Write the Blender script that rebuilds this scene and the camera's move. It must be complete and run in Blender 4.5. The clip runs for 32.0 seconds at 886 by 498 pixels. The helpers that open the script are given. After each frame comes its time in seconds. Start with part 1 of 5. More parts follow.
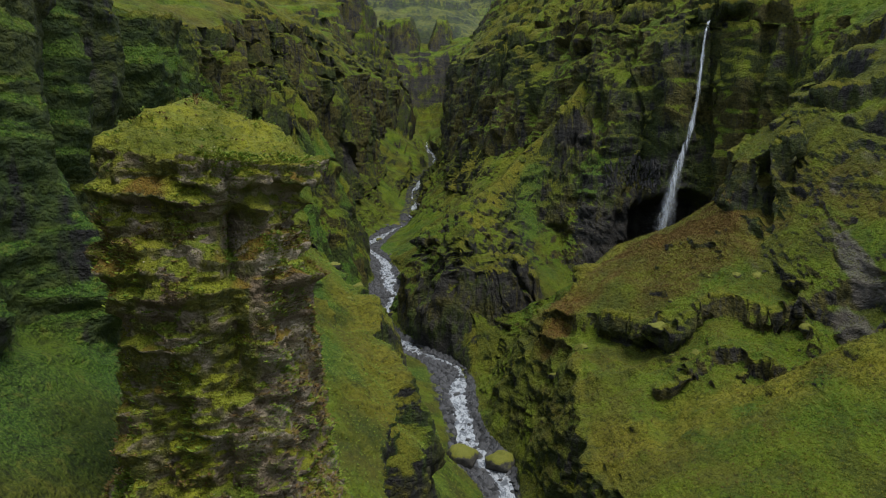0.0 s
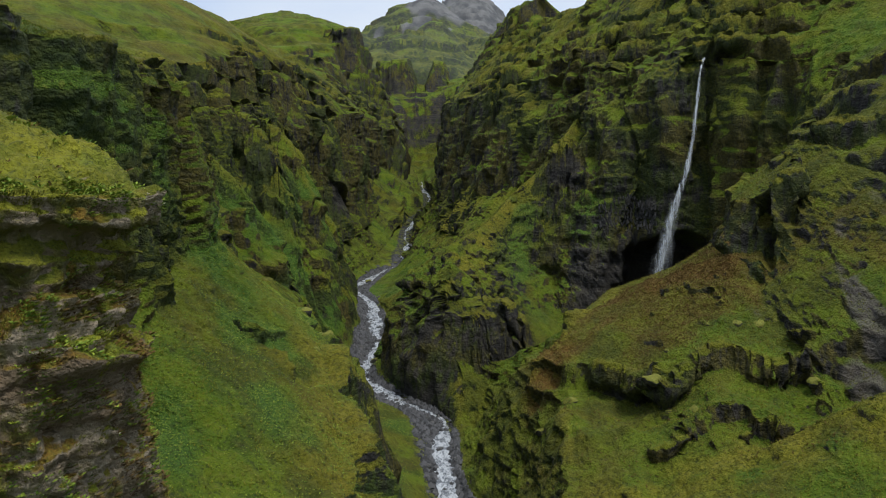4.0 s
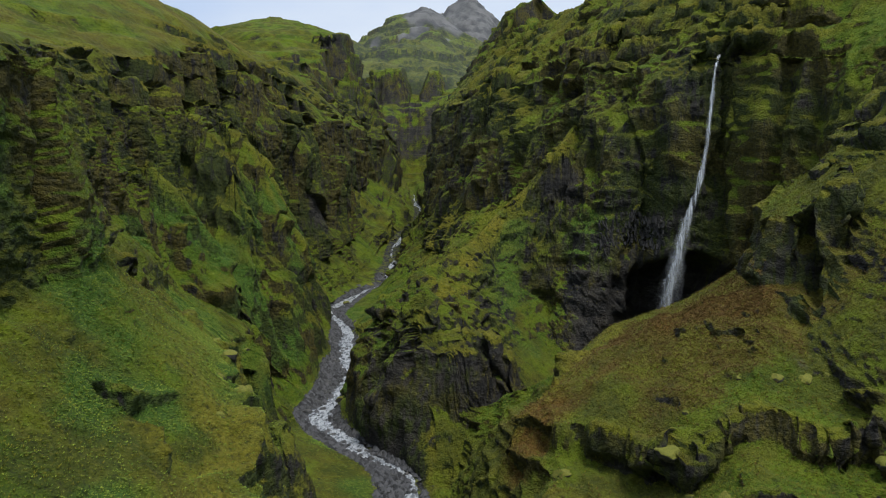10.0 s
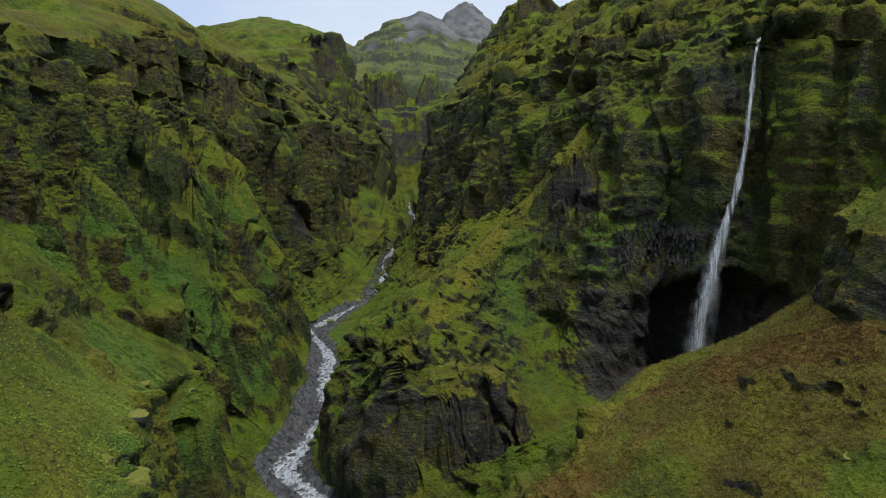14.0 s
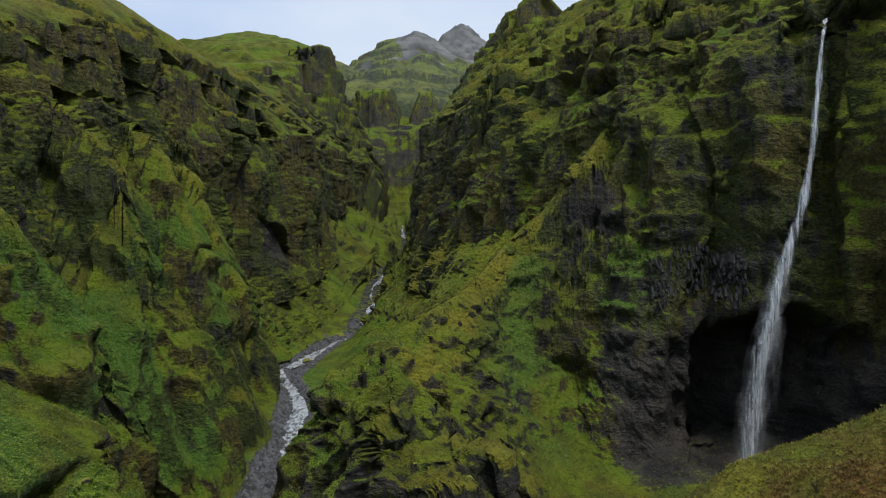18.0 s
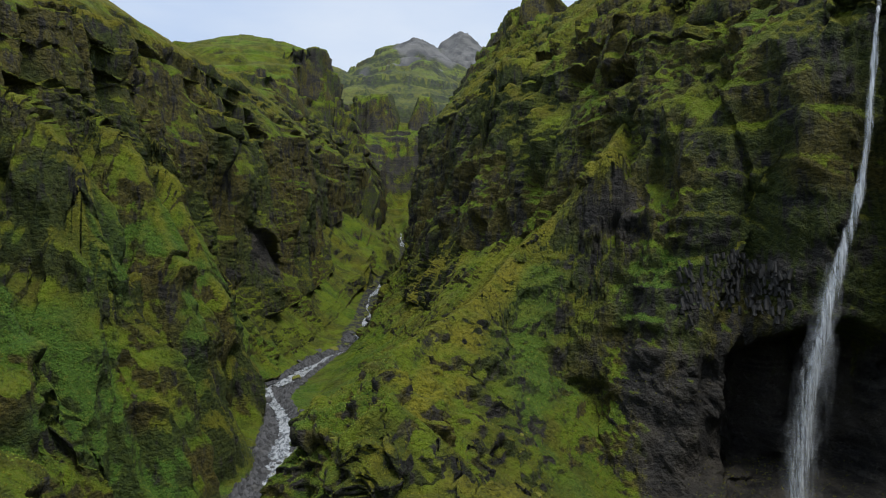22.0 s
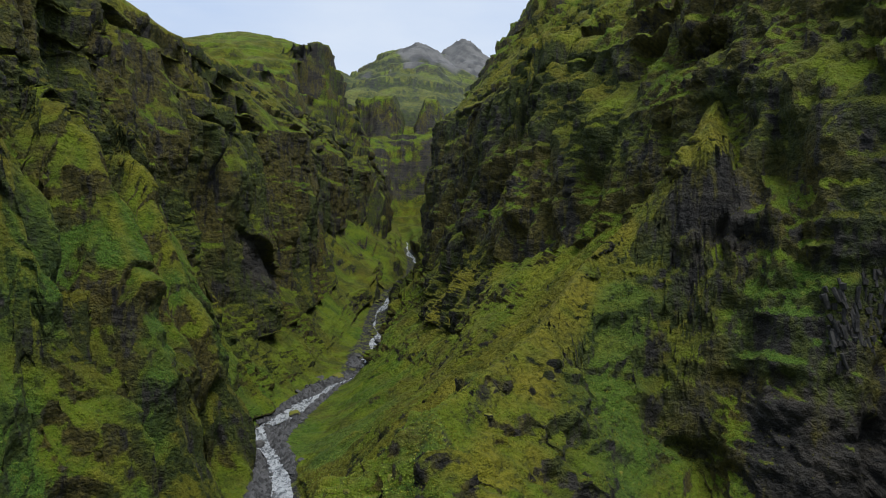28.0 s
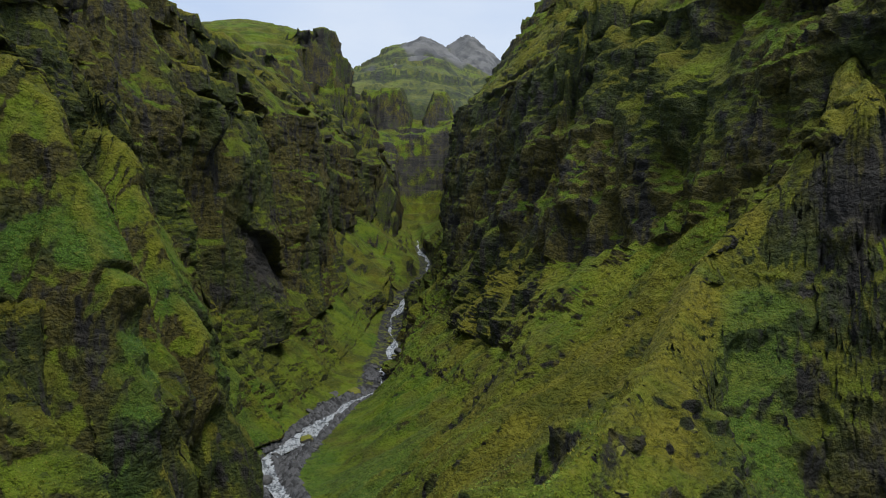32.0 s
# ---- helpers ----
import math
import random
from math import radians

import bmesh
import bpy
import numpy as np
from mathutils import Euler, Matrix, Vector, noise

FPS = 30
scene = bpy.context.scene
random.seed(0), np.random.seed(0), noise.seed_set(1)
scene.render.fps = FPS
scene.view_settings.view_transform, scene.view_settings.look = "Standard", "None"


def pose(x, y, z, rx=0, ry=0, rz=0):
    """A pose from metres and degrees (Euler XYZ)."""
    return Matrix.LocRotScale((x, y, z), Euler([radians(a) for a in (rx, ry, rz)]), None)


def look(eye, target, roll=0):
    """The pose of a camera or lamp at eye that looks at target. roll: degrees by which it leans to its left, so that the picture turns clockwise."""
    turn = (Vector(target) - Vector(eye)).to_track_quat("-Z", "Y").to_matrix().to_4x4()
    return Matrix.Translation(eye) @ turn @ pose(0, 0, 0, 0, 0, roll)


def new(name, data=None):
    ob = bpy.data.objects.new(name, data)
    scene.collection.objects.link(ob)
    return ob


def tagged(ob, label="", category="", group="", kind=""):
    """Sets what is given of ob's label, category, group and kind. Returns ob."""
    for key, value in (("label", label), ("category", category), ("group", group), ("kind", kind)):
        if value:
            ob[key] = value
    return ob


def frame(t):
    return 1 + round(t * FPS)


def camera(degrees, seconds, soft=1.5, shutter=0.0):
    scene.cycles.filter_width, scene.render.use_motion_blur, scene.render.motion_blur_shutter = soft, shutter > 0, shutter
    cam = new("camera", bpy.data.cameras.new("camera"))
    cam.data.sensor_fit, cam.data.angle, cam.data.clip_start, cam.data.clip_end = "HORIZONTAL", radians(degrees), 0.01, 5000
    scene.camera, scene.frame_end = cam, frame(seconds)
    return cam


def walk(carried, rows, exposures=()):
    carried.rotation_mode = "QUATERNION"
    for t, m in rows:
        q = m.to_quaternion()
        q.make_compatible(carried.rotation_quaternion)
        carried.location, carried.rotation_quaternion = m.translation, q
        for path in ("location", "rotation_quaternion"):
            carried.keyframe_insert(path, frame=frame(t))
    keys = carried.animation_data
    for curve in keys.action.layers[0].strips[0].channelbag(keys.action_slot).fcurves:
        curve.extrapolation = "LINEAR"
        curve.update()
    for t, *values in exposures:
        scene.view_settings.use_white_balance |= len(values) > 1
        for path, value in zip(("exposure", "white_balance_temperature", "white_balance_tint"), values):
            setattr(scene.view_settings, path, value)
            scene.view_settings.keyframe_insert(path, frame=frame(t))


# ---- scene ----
cam = camera(62.3, 32.0, 1.1)
METRES, EYE, TILT, LEAN, TURN = 300.0, 80.0, -7.2, 0.0, 0.0
SKY, SUN = 1.0, 2.9
ROWS = [
    (0.0, 0.0, 0.0, 0.0, 0.0, 0.0, -0.0),
    (0.5, 0.0022, 0.0061, 0.0006, -0.0, 0.01, -0.0),
    (1.0, 0.0047, 0.013, 0.0013, -0.02, 0.35, -0.03),
    (1.5, 0.007, 0.0194, 0.0019, -0.02, 0.97, -0.06),
    (2.0, 0.0096, 0.0262, 0.0026, -0.02, 1.7, -0.09),
    (2.5, 0.012, 0.0327, 0.0032, -0.03, 2.37, -0.12),
    (3.0, 0.0148, 0.0397, 0.0038, -0.03, 3.05, -0.13),
    (3.5, 0.0178, 0.0461, 0.0044, -0.03, 3.13, -0.14),
    (5.5, 0.033, 0.0759, 0.0072, 0.1, 3.14, -0.19),
    (6.0, 0.0373, 0.0865, 0.0085, 0.1, 3.18, -0.25),
    (6.5, 0.0407, 0.0979, 0.01, 0.08, 3.26, -0.3),
    (7.0, 0.044, 0.1112, 0.0119, 0.08, 3.38, -0.36),
    (7.5, 0.0464, 0.1246, 0.0139, 0.07, 3.52, -0.39),
    (8.0, 0.0485, 0.1396, 0.0163, 0.05, 3.67, -0.42),
    (8.5, 0.0504, 0.1542, 0.0187, 0.05, 3.81, -0.45),
    (9.0, 0.0519, 0.1708, 0.0212, 0.02, 3.93, -0.48),
    (9.5, 0.0532, 0.1873, 0.0235, 0.01, 4.05, -0.49),
    (10.0, 0.0543, 0.2054, 0.0261, -0.01, 4.18, -0.49),
    (10.5, 0.0552, 0.223, 0.0285, -0.03, 4.29, -0.53),
    (11.0, 0.0561, 0.2422, 0.0311, -0.07, 4.46, -0.55),
    (11.5, 0.0569, 0.2606, 0.0336, -0.09, 4.54, -0.54),
    (12.0, 0.0578, 0.2804, 0.0362, -0.11, 4.61, -0.55),
    (12.5, 0.0584, 0.2995, 0.0387, -0.13, 4.68, -0.56),
    (13.0, 0.0594, 0.3205, 0.0415, -0.14, 4.75, -0.57),
    (13.5, 0.0601, 0.3414, 0.0441, -0.16, 4.8, -0.58),
    (15.5, 0.0639, 0.438, 0.0566, -0.18, 5.15, -0.6),
    (16.0, 0.0647, 0.4639, 0.0599, -0.22, 5.44, -0.61),
    (16.5, 0.0655, 0.4886, 0.063, -0.24, 5.73, -0.61),
    (17.0, 0.0663, 0.5136, 0.067, -0.29, 6.18, -0.57),
    (17.5, 0.0669, 0.5327, 0.0697, -0.36, 6.49, -0.55),
    (18.0, 0.0673, 0.5475, 0.0715, -0.42, 6.65, -0.49),
    (18.5, 0.0674, 0.557, 0.0725, -0.46, 6.69, -0.45),
    (19.0, 0.0676, 0.567, 0.0736, -0.46, 6.78, -0.44),
    (19.5, 0.0674, 0.5766, 0.0744, -0.48, 6.87, -0.45),
    (20.0, 0.0673, 0.5878, 0.0752, -0.48, 6.97, -0.45),
    (20.5, 0.0671, 0.5991, 0.0762, -0.47, 7.04, -0.46),
    (21.0, 0.0665, 0.6121, 0.0774, -0.49, 7.14, -0.47),
    (21.5, 0.0659, 0.6239, 0.0786, -0.5, 7.24, -0.47),
    (22.0, 0.065, 0.6379, 0.0802, -0.5, 7.36, -0.46),
    (22.5, 0.0637, 0.6515, 0.0819, -0.52, 7.46, -0.46),
    (23.0, 0.0622, 0.6664, 0.0838, -0.53, 7.58, -0.48),
    (23.5, 0.0606, 0.6808, 0.0858, -0.55, 7.69, -0.5),
    (24.0, 0.0585, 0.6964, 0.088, -0.56, 7.8, -0.56),
    (24.5, 0.0557, 0.7114, 0.0899, -0.58, 7.91, -0.6),
    (25.0, 0.0525, 0.7278, 0.092, -0.59, 8.02, -0.64),
    (25.5, 0.0491, 0.7435, 0.0939, -0.61, 8.22, -0.66),
    (27.5, 0.0321, 0.8102, 0.1029, -0.65, 8.17, -0.71),
    (28.0, 0.027, 0.828, 0.105, -0.67, 8.18, -0.74),
    (28.5, 0.0221, 0.8449, 0.107, -0.66, 8.18, -0.76),
    (29.0, 0.0168, 0.8631, 0.1093, -0.66, 8.18, -0.78),
    (29.5, 0.0116, 0.8803, 0.1113, -0.66, 8.17, -0.8),
    (30.0, 0.0062, 0.8989, 0.1136, -0.66, 8.17, -0.81),
    (30.5, 0.001, 0.9165, 0.1158, -0.67, 8.15, -0.81),
    (31.0, -0.0044, 0.9354, 0.1182, -0.67, 8.15, -0.8),
    (31.5, -0.0096, 0.9532, 0.1205, -0.68, 8.14, -0.79),
    (32.0, -0.015, 0.9724, 0.1229, -0.68, 8.12, -0.79),
]
walk(cam, [(t, pose(0, 0, EYE, TILT, LEAN, TURN) @ pose(METRES * x, METRES * y, METRES * z, 90 + pitch, roll, yaw)) for t, x, y, z, yaw, pitch, roll in ROWS])

# ---------------------------------------------------------------- sky and light
world = bpy.data.worlds.new("overcast_sky")
scene.world = world
world.use_nodes = True
wn, wl = world.node_tree.nodes, world.node_tree.links
wn.clear()
SUN_EL, SUN_AZ = radians(68), radians(143)
sky = wn.new("ShaderNodeTexSky")
sky.sky_type, sky.sun_disc = "NISHITA", False
sky.sun_elevation, sky.sun_rotation, sky.dust_density = SUN_EL, SUN_AZ, 2.0
dim = wn.new("ShaderNodeVectorMath")
dim.operation = "SCALE"
dim.inputs["Scale"].default_value = 0.06
wl.new(sky.outputs[0], dim.inputs[0])
coord = wn.new("ShaderNodeTexCoord")
squash = wn.new("ShaderNodeMapping")
squash.inputs["Scale"].default_value = (1.0, 1.0, 3.0)
wl.new(coord.outputs["Generated"], squash.inputs[0])
cn = wn.new("ShaderNodeTexNoise")
cn.inputs["Scale"].default_value, cn.inputs["Detail"].default_value = 2.2, 6.0
wl.new(squash.outputs[0], cn.inputs["Vector"])
cr = wn.new("ShaderNodeValToRGB")
cr.color_ramp.elements[0].position, cr.color_ramp.elements[0].color = 0.3, (0.56, 0.71, 0.98, 1)
cr.color_ramp.elements[1].position, cr.color_ramp.elements[1].color = 0.68, (0.84, 0.93, 1.06, 1)
wl.new(cn.outputs["Fac"], cr.inputs[0])
cmix = wn.new("ShaderNodeMix")
cmix.data_type = "RGBA"
cmix.inputs["Factor"].default_value = 0.86
wl.new(dim.outputs[0], cmix.inputs["A"])
wl.new(cr.outputs[0], cmix.inputs["B"])
bg = wn.new("ShaderNodeBackground")
bg.inputs["Strength"].default_value = SKY
wl.new(cmix.outputs["Result"], bg.inputs["Color"])
wo = wn.new("ShaderNodeOutputWorld")
wl.new(bg.outputs[0], wo.inputs["Surface"])

lamp = bpy.data.lights.new("sun", "SUN")
lamp.energy, lamp.angle, lamp.color = SUN, radians(22), (1.0, 0.96, 0.87)
sun = new("sun", lamp)
sun.matrix_world = look((0, 0, 0), (-math.sin(SUN_AZ) * math.cos(SUN_EL), -math.cos(SUN_AZ) * math.cos(SUN_EL), -math.sin(SUN_EL)))


# ---------------------------------------------------------------- noise on arrays
def hash3(i, j, k, seed):
    h = (i.astype(np.uint32) * np.uint32(374761393)) ^ (j.astype(np.uint32) * np.uint32(668265263)) ^ (k.astype(np.uint32) * np.uint32(2246822519)) ^ np.uint32((seed * 974711 + 17) % 4294967296)
    h = (h ^ (h >> np.uint32(13))) * np.uint32(1274126177)
    h = (h ^ (h >> np.uint32(16))) * np.uint32(2654435761)
    h ^= h >> np.uint32(15)
    return (h & np.uint32(0xFFFFFF)).astype(np.float32) / np.float32(8388607.5) - np.float32(1)


def vnoise(p, seed=0):
    """Smooth noise in -1 to 1 at the points p (n, 3)."""
    q = np.floor(p).astype(np.int32)
    f = (p - q).astype(np.float32)
    w = f * f * f * (f * (f * 6 - 15) + 10)
    x, y, z = w[:, 0], w[:, 1], w[:, 2]
    i, j, k = q[:, 0], q[:, 1], q[:, 2]
    out = 0
    for a, wa in ((0, 1 - x), (1, x)):
        for b, wb in ((0, 1 - y), (1, y)):
            for c, wc in ((0, 1 - z), (1, z)):
                out = out + hash3(i + a, j + b, k + c, seed) * wa * wb * wc
    return out


def fbm(p, size, octaves=3, seed=0, gain=0.5):
    out, amp, total, q = 0, 1.0, 0.0, p / np.asarray(size, dtype=np.float32)
    for n in range(octaves):
        out, total = out + amp * vnoise(q + 17.3 * n, seed + n), total + amp
        q, amp = q * 2.03, amp * gain
    return out / total


def ridged(p, size, octaves=3, seed=0):
    out, amp, total, q = 0, 1.0, 0.0, p / np.asarray(size, dtype=np.float32)
    for n in range(octaves):
        out, total = out + amp * (1 - 2 * np.abs(vnoise(q + 9.1 * n, seed + n))), total + amp
        q, amp = q * 2.1, amp * 0.5
    return out / total


def cells(p, size, seed=0):
    """Distance to the nearest of scattered points, and a number of its own for each of them."""
    q = p / np.asarray(size, dtype=np.float32)
    o = np.floor(q - 0.5).astype(np.int32)
    best, own = np.full(len(p), 9.0, np.float32), np.zeros(len(p), np.float32)
    for n in range(8):
        i, j, k = o[:, 0] + (n & 1), o[:, 1] + (n >> 1 & 1), o[:, 2] + (n >> 2)
        h = [hash3(i, j, k, seed + m) for m in range(3)]
        d = np.sqrt((i + 0.5 + 0.36 * h[0] - q[:, 0]) ** 2 + (j + 0.5 + 0.36 * h[1] - q[:, 1]) ** 2 + (k + 0.5 + 0.36 * h[2] - q[:, 2]) ** 2)
        own = np.where(d < best, h[0] * 0.5 + h[1] * 0.5, own)
        best = np.minimum(best, d)
    return best, own


def smooth01(v, a, b):
    w = np.clip((v - a) / (b - a), 0, 1)
    return w * w * (3 - 2 * w)


def ledge(z, step, lip=0.28):
    """A saw profile for beds of rock: sticks out at the top of each bed and cuts back under it."""
    f = (z / step) % 1.0
    return np.where(f < 1 - lip, f / (1 - lip), (1 - f) / lip) - 0.5


def curve(y, ys, vs):
    """Smooth monotone interpolation through the stations."""
    ys, vs = np.asarray(ys, float), np.asarray(vs, float)
    h, d = np.diff(ys), np.diff(vs) / np.diff(ys)
    m = np.zeros_like(vs)
    m[0], m[-1] = d[0], d[-1]
    for i in range(1, len(vs) - 1):
        if d[i - 1] * d[i] > 0:
            w1, w2 = 2 * h[i] + h[i - 1], h[i] + 2 * h[i - 1]
            m[i] = (w1 + w2) / (w1 / d[i - 1] + w2 / d[i])
    y = np.clip(y, ys[0], ys[-1])
    i = np.clip(np.searchsorted(ys, y, "right") - 1, 0, len(ys) - 2)
    t = (y - ys[i]) / h[i]
    t2, t3 = t * t, t * t * t
    return (2 * t3 - 3 * t2 + 1) * vs[i] + (t3 - 2 * t2 + t) * h[i] * m[i] + (3 * t2 - 2 * t3) * vs[i + 1] + (t3 - t2) * h[i] * m[i + 1]


def mesh_from(name, verts, faces, material, smooth=True):
    """A mesh from arrays: verts (n, 3), faces (m, 3 or 4)."""
    me = bpy.data.meshes.new(name)
    n, k = faces.shape
    me.vertices.add(len(verts))
    me.vertices.foreach_set("co", np.ascontiguousarray(verts, np.float32).ravel())
    me.loops.add(n * k)
    me.loops.foreach_set("vertex_index", np.ascontiguousarray(faces, np.int32).ravel())
    me.polygons.add(n)
    me.polygons.foreach_set("loop_start", np.arange(0, n * k, k, dtype=np.int32))
    me.polygons.foreach_set("use_smooth", np.full(n, smooth))
    me.update(calc_edges=True)
    me.materials.append(material)
    return me


def grid_faces(rows, cols, wrap=False):
    r, c = np.meshgrid(np.arange(rows - 1), np.arange(cols if wrap else cols - 1), indexing="ij")
    a = r * cols + c
    b = r * cols + (c + 1) % cols
    return np.stack([a, b, b + cols, a + cols], -1).reshape(-1, 4)


def grid_normals(g, wrap=False):
    du = np.gradient(g, axis=0)
    dv = np.roll(g, -1, 1) - np.roll(g, 1, 1) if wrap else np.gradient(g, axis=1)
    n = np.cross(dv, du)
    return n / np.maximum(np.linalg.norm(n, axis=-1, keepdims=True), 1e-6)


def attribute(me, name, values):
    me.attributes.new(name, "FLOAT", "POINT").data.foreach_set("value", np.ascontiguousarray(values, np.float32).ravel())


def blurred(a, n, axis):
    k = np.hanning(2 * n + 3)[1:-1]
    k /= k.sum()
    pad = [(n, n) if d == axis else (0, 0) for d in range(a.ndim)]
    b = np.pad(a, pad, mode="edge")
    out = 0
    for i, w in enumerate(k):
        out = out + w * np.take(b, range(i, i + a.shape[axis]), axis=axis)
    return out


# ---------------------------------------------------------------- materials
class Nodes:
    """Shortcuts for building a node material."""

    def __init__(self, name):
        self.mat = bpy.data.materials.new(name)
        self.mat.use_nodes = True
        self.n, self.l = self.mat.node_tree.nodes, self.mat.node_tree.links
        self.bsdf = self.n["Principled BSDF"]
        self.geo = self.n.new("ShaderNodeNewGeometry")

    def put(self, value, socket):
        if isinstance(value, bpy.types.NodeSocket):
            self.l.new(value, socket)
        else:
            socket.default_value = value

    def noise(self, scale, detail=4.0, rough=0.55, stretch=(1, 1, 1), warp=0.0):
        m = self.n.new("ShaderNodeMapping")
        m.inputs["Scale"].default_value = stretch
        self.l.new(self.geo.outputs["Position"], m.inputs[0])
        t = self.n.new("ShaderNodeTexNoise")
        t.inputs["Scale"].default_value, t.inputs["Detail"].default_value = scale, detail
        t.inputs["Roughness"].default_value, t.inputs["Distortion"].default_value = rough, warp
        self.l.new(m.outputs[0], t.inputs["Vector"])
        return t.outputs["Fac"]

    def lumps(self, scale, stretch=(1, 1, 1)):
        """Round cushions with creases between them."""
        m = self.n.new("ShaderNodeMapping")
        m.inputs["Scale"].default_value = stretch
        self.l.new(self.geo.outputs["Position"], m.inputs[0])
        t = self.n.new("ShaderNodeTexVoronoi")
        t.inputs["Scale"].default_value, t.inputs["Randomness"].default_value = scale, 1.0
        t.inputs["Detail"].default_value, t.inputs["Roughness"].default_value = 2.0, 0.6
        self.l.new(m.outputs[0], t.inputs["Vector"])
        return self.math("SUBTRACT", 1.0, t.outputs["Distance"])

    def math(self, op, a, b=0.0, c=0.0):
        m = self.n.new("ShaderNodeMath")
        m.operation = op
        for v, s in zip((a, b, c), m.inputs):
            self.put(v, s)
        return m.outputs[0]

    def band(self, v, a, b):
        m = self.n.new("ShaderNodeMapRange")
        m.interpolation_type = "SMOOTHSTEP"
        self.put(v, m.inputs["Value"])
        m.inputs["From Min"].default_value, m.inputs["From Max"].default_value = a, b
        return m.outputs[0]

    def mix(self, f, a, b):
        m = self.n.new("ShaderNodeMix")
        m.data_type = "RGBA"
        self.put(f, m.inputs["Factor"])
        for v, s in ((a, m.inputs["A"]), (b, m.inputs["B"])):
            self.put((*v, 1.0) if isinstance(v, tuple) else v, s)
        return m.outputs["Result"]

    def attr(self, name):
        a = self.n.new("ShaderNodeAttribute")
        a.attribute_name = name
        return a.outputs["Fac"]

    def up(self):
        s = self.n.new("ShaderNodeSeparateXYZ")
        self.l.new(self.geo.outputs["Normal"], s.inputs[0])
        return s.outputs["Z"]

    def bump(self, height, strength=0.6, distance=0.3):
        b = self.n.new("ShaderNodeBump")
        b.inputs["Strength"].default_value, b.inputs["Distance"].default_value = strength, distance
        self.put(height, b.inputs["Height"])
        self.l.new(b.outputs[0], self.bsdf.inputs["Normal"])

    def done(self, colour, rough=0.9, spec=0.25):
        self.put((*colour, 1.0) if isinstance(colour, tuple) else colour, self.bsdf.inputs["Base Color"])
        self.put(rough, self.bsdf.inputs["Roughness"])
        self.bsdf.inputs["Specular IOR Level"].default_value = spec
        return self.mat


def terrain_material(name, leafy=1.0, rock_at=(0.40, 0.58), far=False, pale=0.0):
    """Moss and grass on what lies flat, wet dark basalt and brown tuff on what stands up."""
    k = Nodes(name)
    zoom = 0.22 if far else (2.2 if pale else 1.0)
    big, mid, fine = k.noise(0.018 * zoom, 4), k.noise(0.10 * zoom, 5), k.noise(0.8 * zoom, 5, 0.62)
    tiny = k.noise(4.0 * zoom, 4, 0.7)
    beds = k.noise(0.1, 5, 0.6, (0.3, 0.3, 6.0), 0.35)
    # rock
    rock = k.mix(k.band(mid, 0.40, 0.62), (0.020, 0.020, 0.020), (0.066, 0.058, 0.049))
    rock = k.mix(k.math("MULTIPLY", k.band(beds, 0.48, 0.62), 0.7), rock, (0.075, 0.070, 0.064))
    rock = k.mix(k.math("MULTIPLY", k.band(fine, 0.54, 0.70), 0.5), rock, (0.130, 0.118, 0.104))
    if pale:
        warm = k.mix(k.band(beds, 0.4, 0.6), (0.180, 0.128, 0.082), (0.36, 0.29, 0.21))
        rock = k.mix(pale, rock, warm)
    # moss film that clings to the steep rock and hangs down it in streaks
    film = k.mix(k.band(fine, 0.36, 0.64), (0.032, 0.050, 0.010), (0.092, 0.110, 0.020))
    film = k.mix(k.band(big, 0.44, 0.56), film, k.mix(k.band(fine, 0.38, 0.62), (0.060, 0.054, 0.015), (0.150, 0.126, 0.028)))
    film = k.mix(k.math("MULTIPLY", k.attr("herbs"), 0.75), film, k.mix(k.band(fine, 0.38, 0.62), (0.032, 0.070, 0.012), (0.085, 0.140, 0.024)))
    drip = k.noise(0.42, 5, 0.6, (1.0, 1.0, 0.13), 0.3)
    cling = k.math("ADD", k.math("MULTIPLY", mid, 0.5), k.math("MULTIPLY", drip, 0.6))
    cling = k.math("ADD", cling, k.math("MULTIPLY", k.attr("lush"), 0.05))
    cling = k.math("SUBTRACT", cling, k.math("MULTIPLY", k.attr("bare"), 0.16))
    if pale:
        film = k.mix(k.band(fine, 0.35, 0.65), (0.085, 0.088, 0.022), (0.190, 0.170, 0.036))
    rock = k.mix(k.band(cling, *((0.53, 0.64) if pale else (0.46, 0.58))), rock, film)
    # moss, grass and herbs
    moss = k.mix(k.band(mid, 0.34, 0.66), (0.082, 0.104, 0.010), (0.180, 0.176, 0.016))
    grass = k.mix(k.band(mid, 0.34, 0.66), (0.084, 0.165, 0.010), (0.185, 0.245, 0.015))
    green = k.mix(k.band(k.math("ADD", k.math("MULTIPLY", big, 0.6), k.math("MULTIPLY", mid, 0.4)), 0.45, 0.56), moss, grass)
    green = k.mix(k.math("MULTIPLY", k.band(k.noise(0.07, 4, 0.6), 0.52, 0.66), 0.4), green, (0.140, 0.098, 0.022))
    herbs = k.mix(k.band(tiny, 0.40, 0.62), (0.050, 0.122, 0.018), (0.135, 0.250, 0.034))
    green = k.mix(k.math("MULTIPLY", k.attr("herbs"), 0.92 * leafy), green, herbs)
    heath = k.mix(k.band(fine, 0.35, 0.65), (0.205, 0.080, 0.022), (0.185, 0.112, 0.024))
    if pale:
        green = k.mix(0.6, green, k.mix(k.band(mid, 0.36, 0.64), (0.160, 0.172, 0.016), (0.340, 0.305, 0.030)))
    green = k.mix(k.attr("heath"), green, heath)
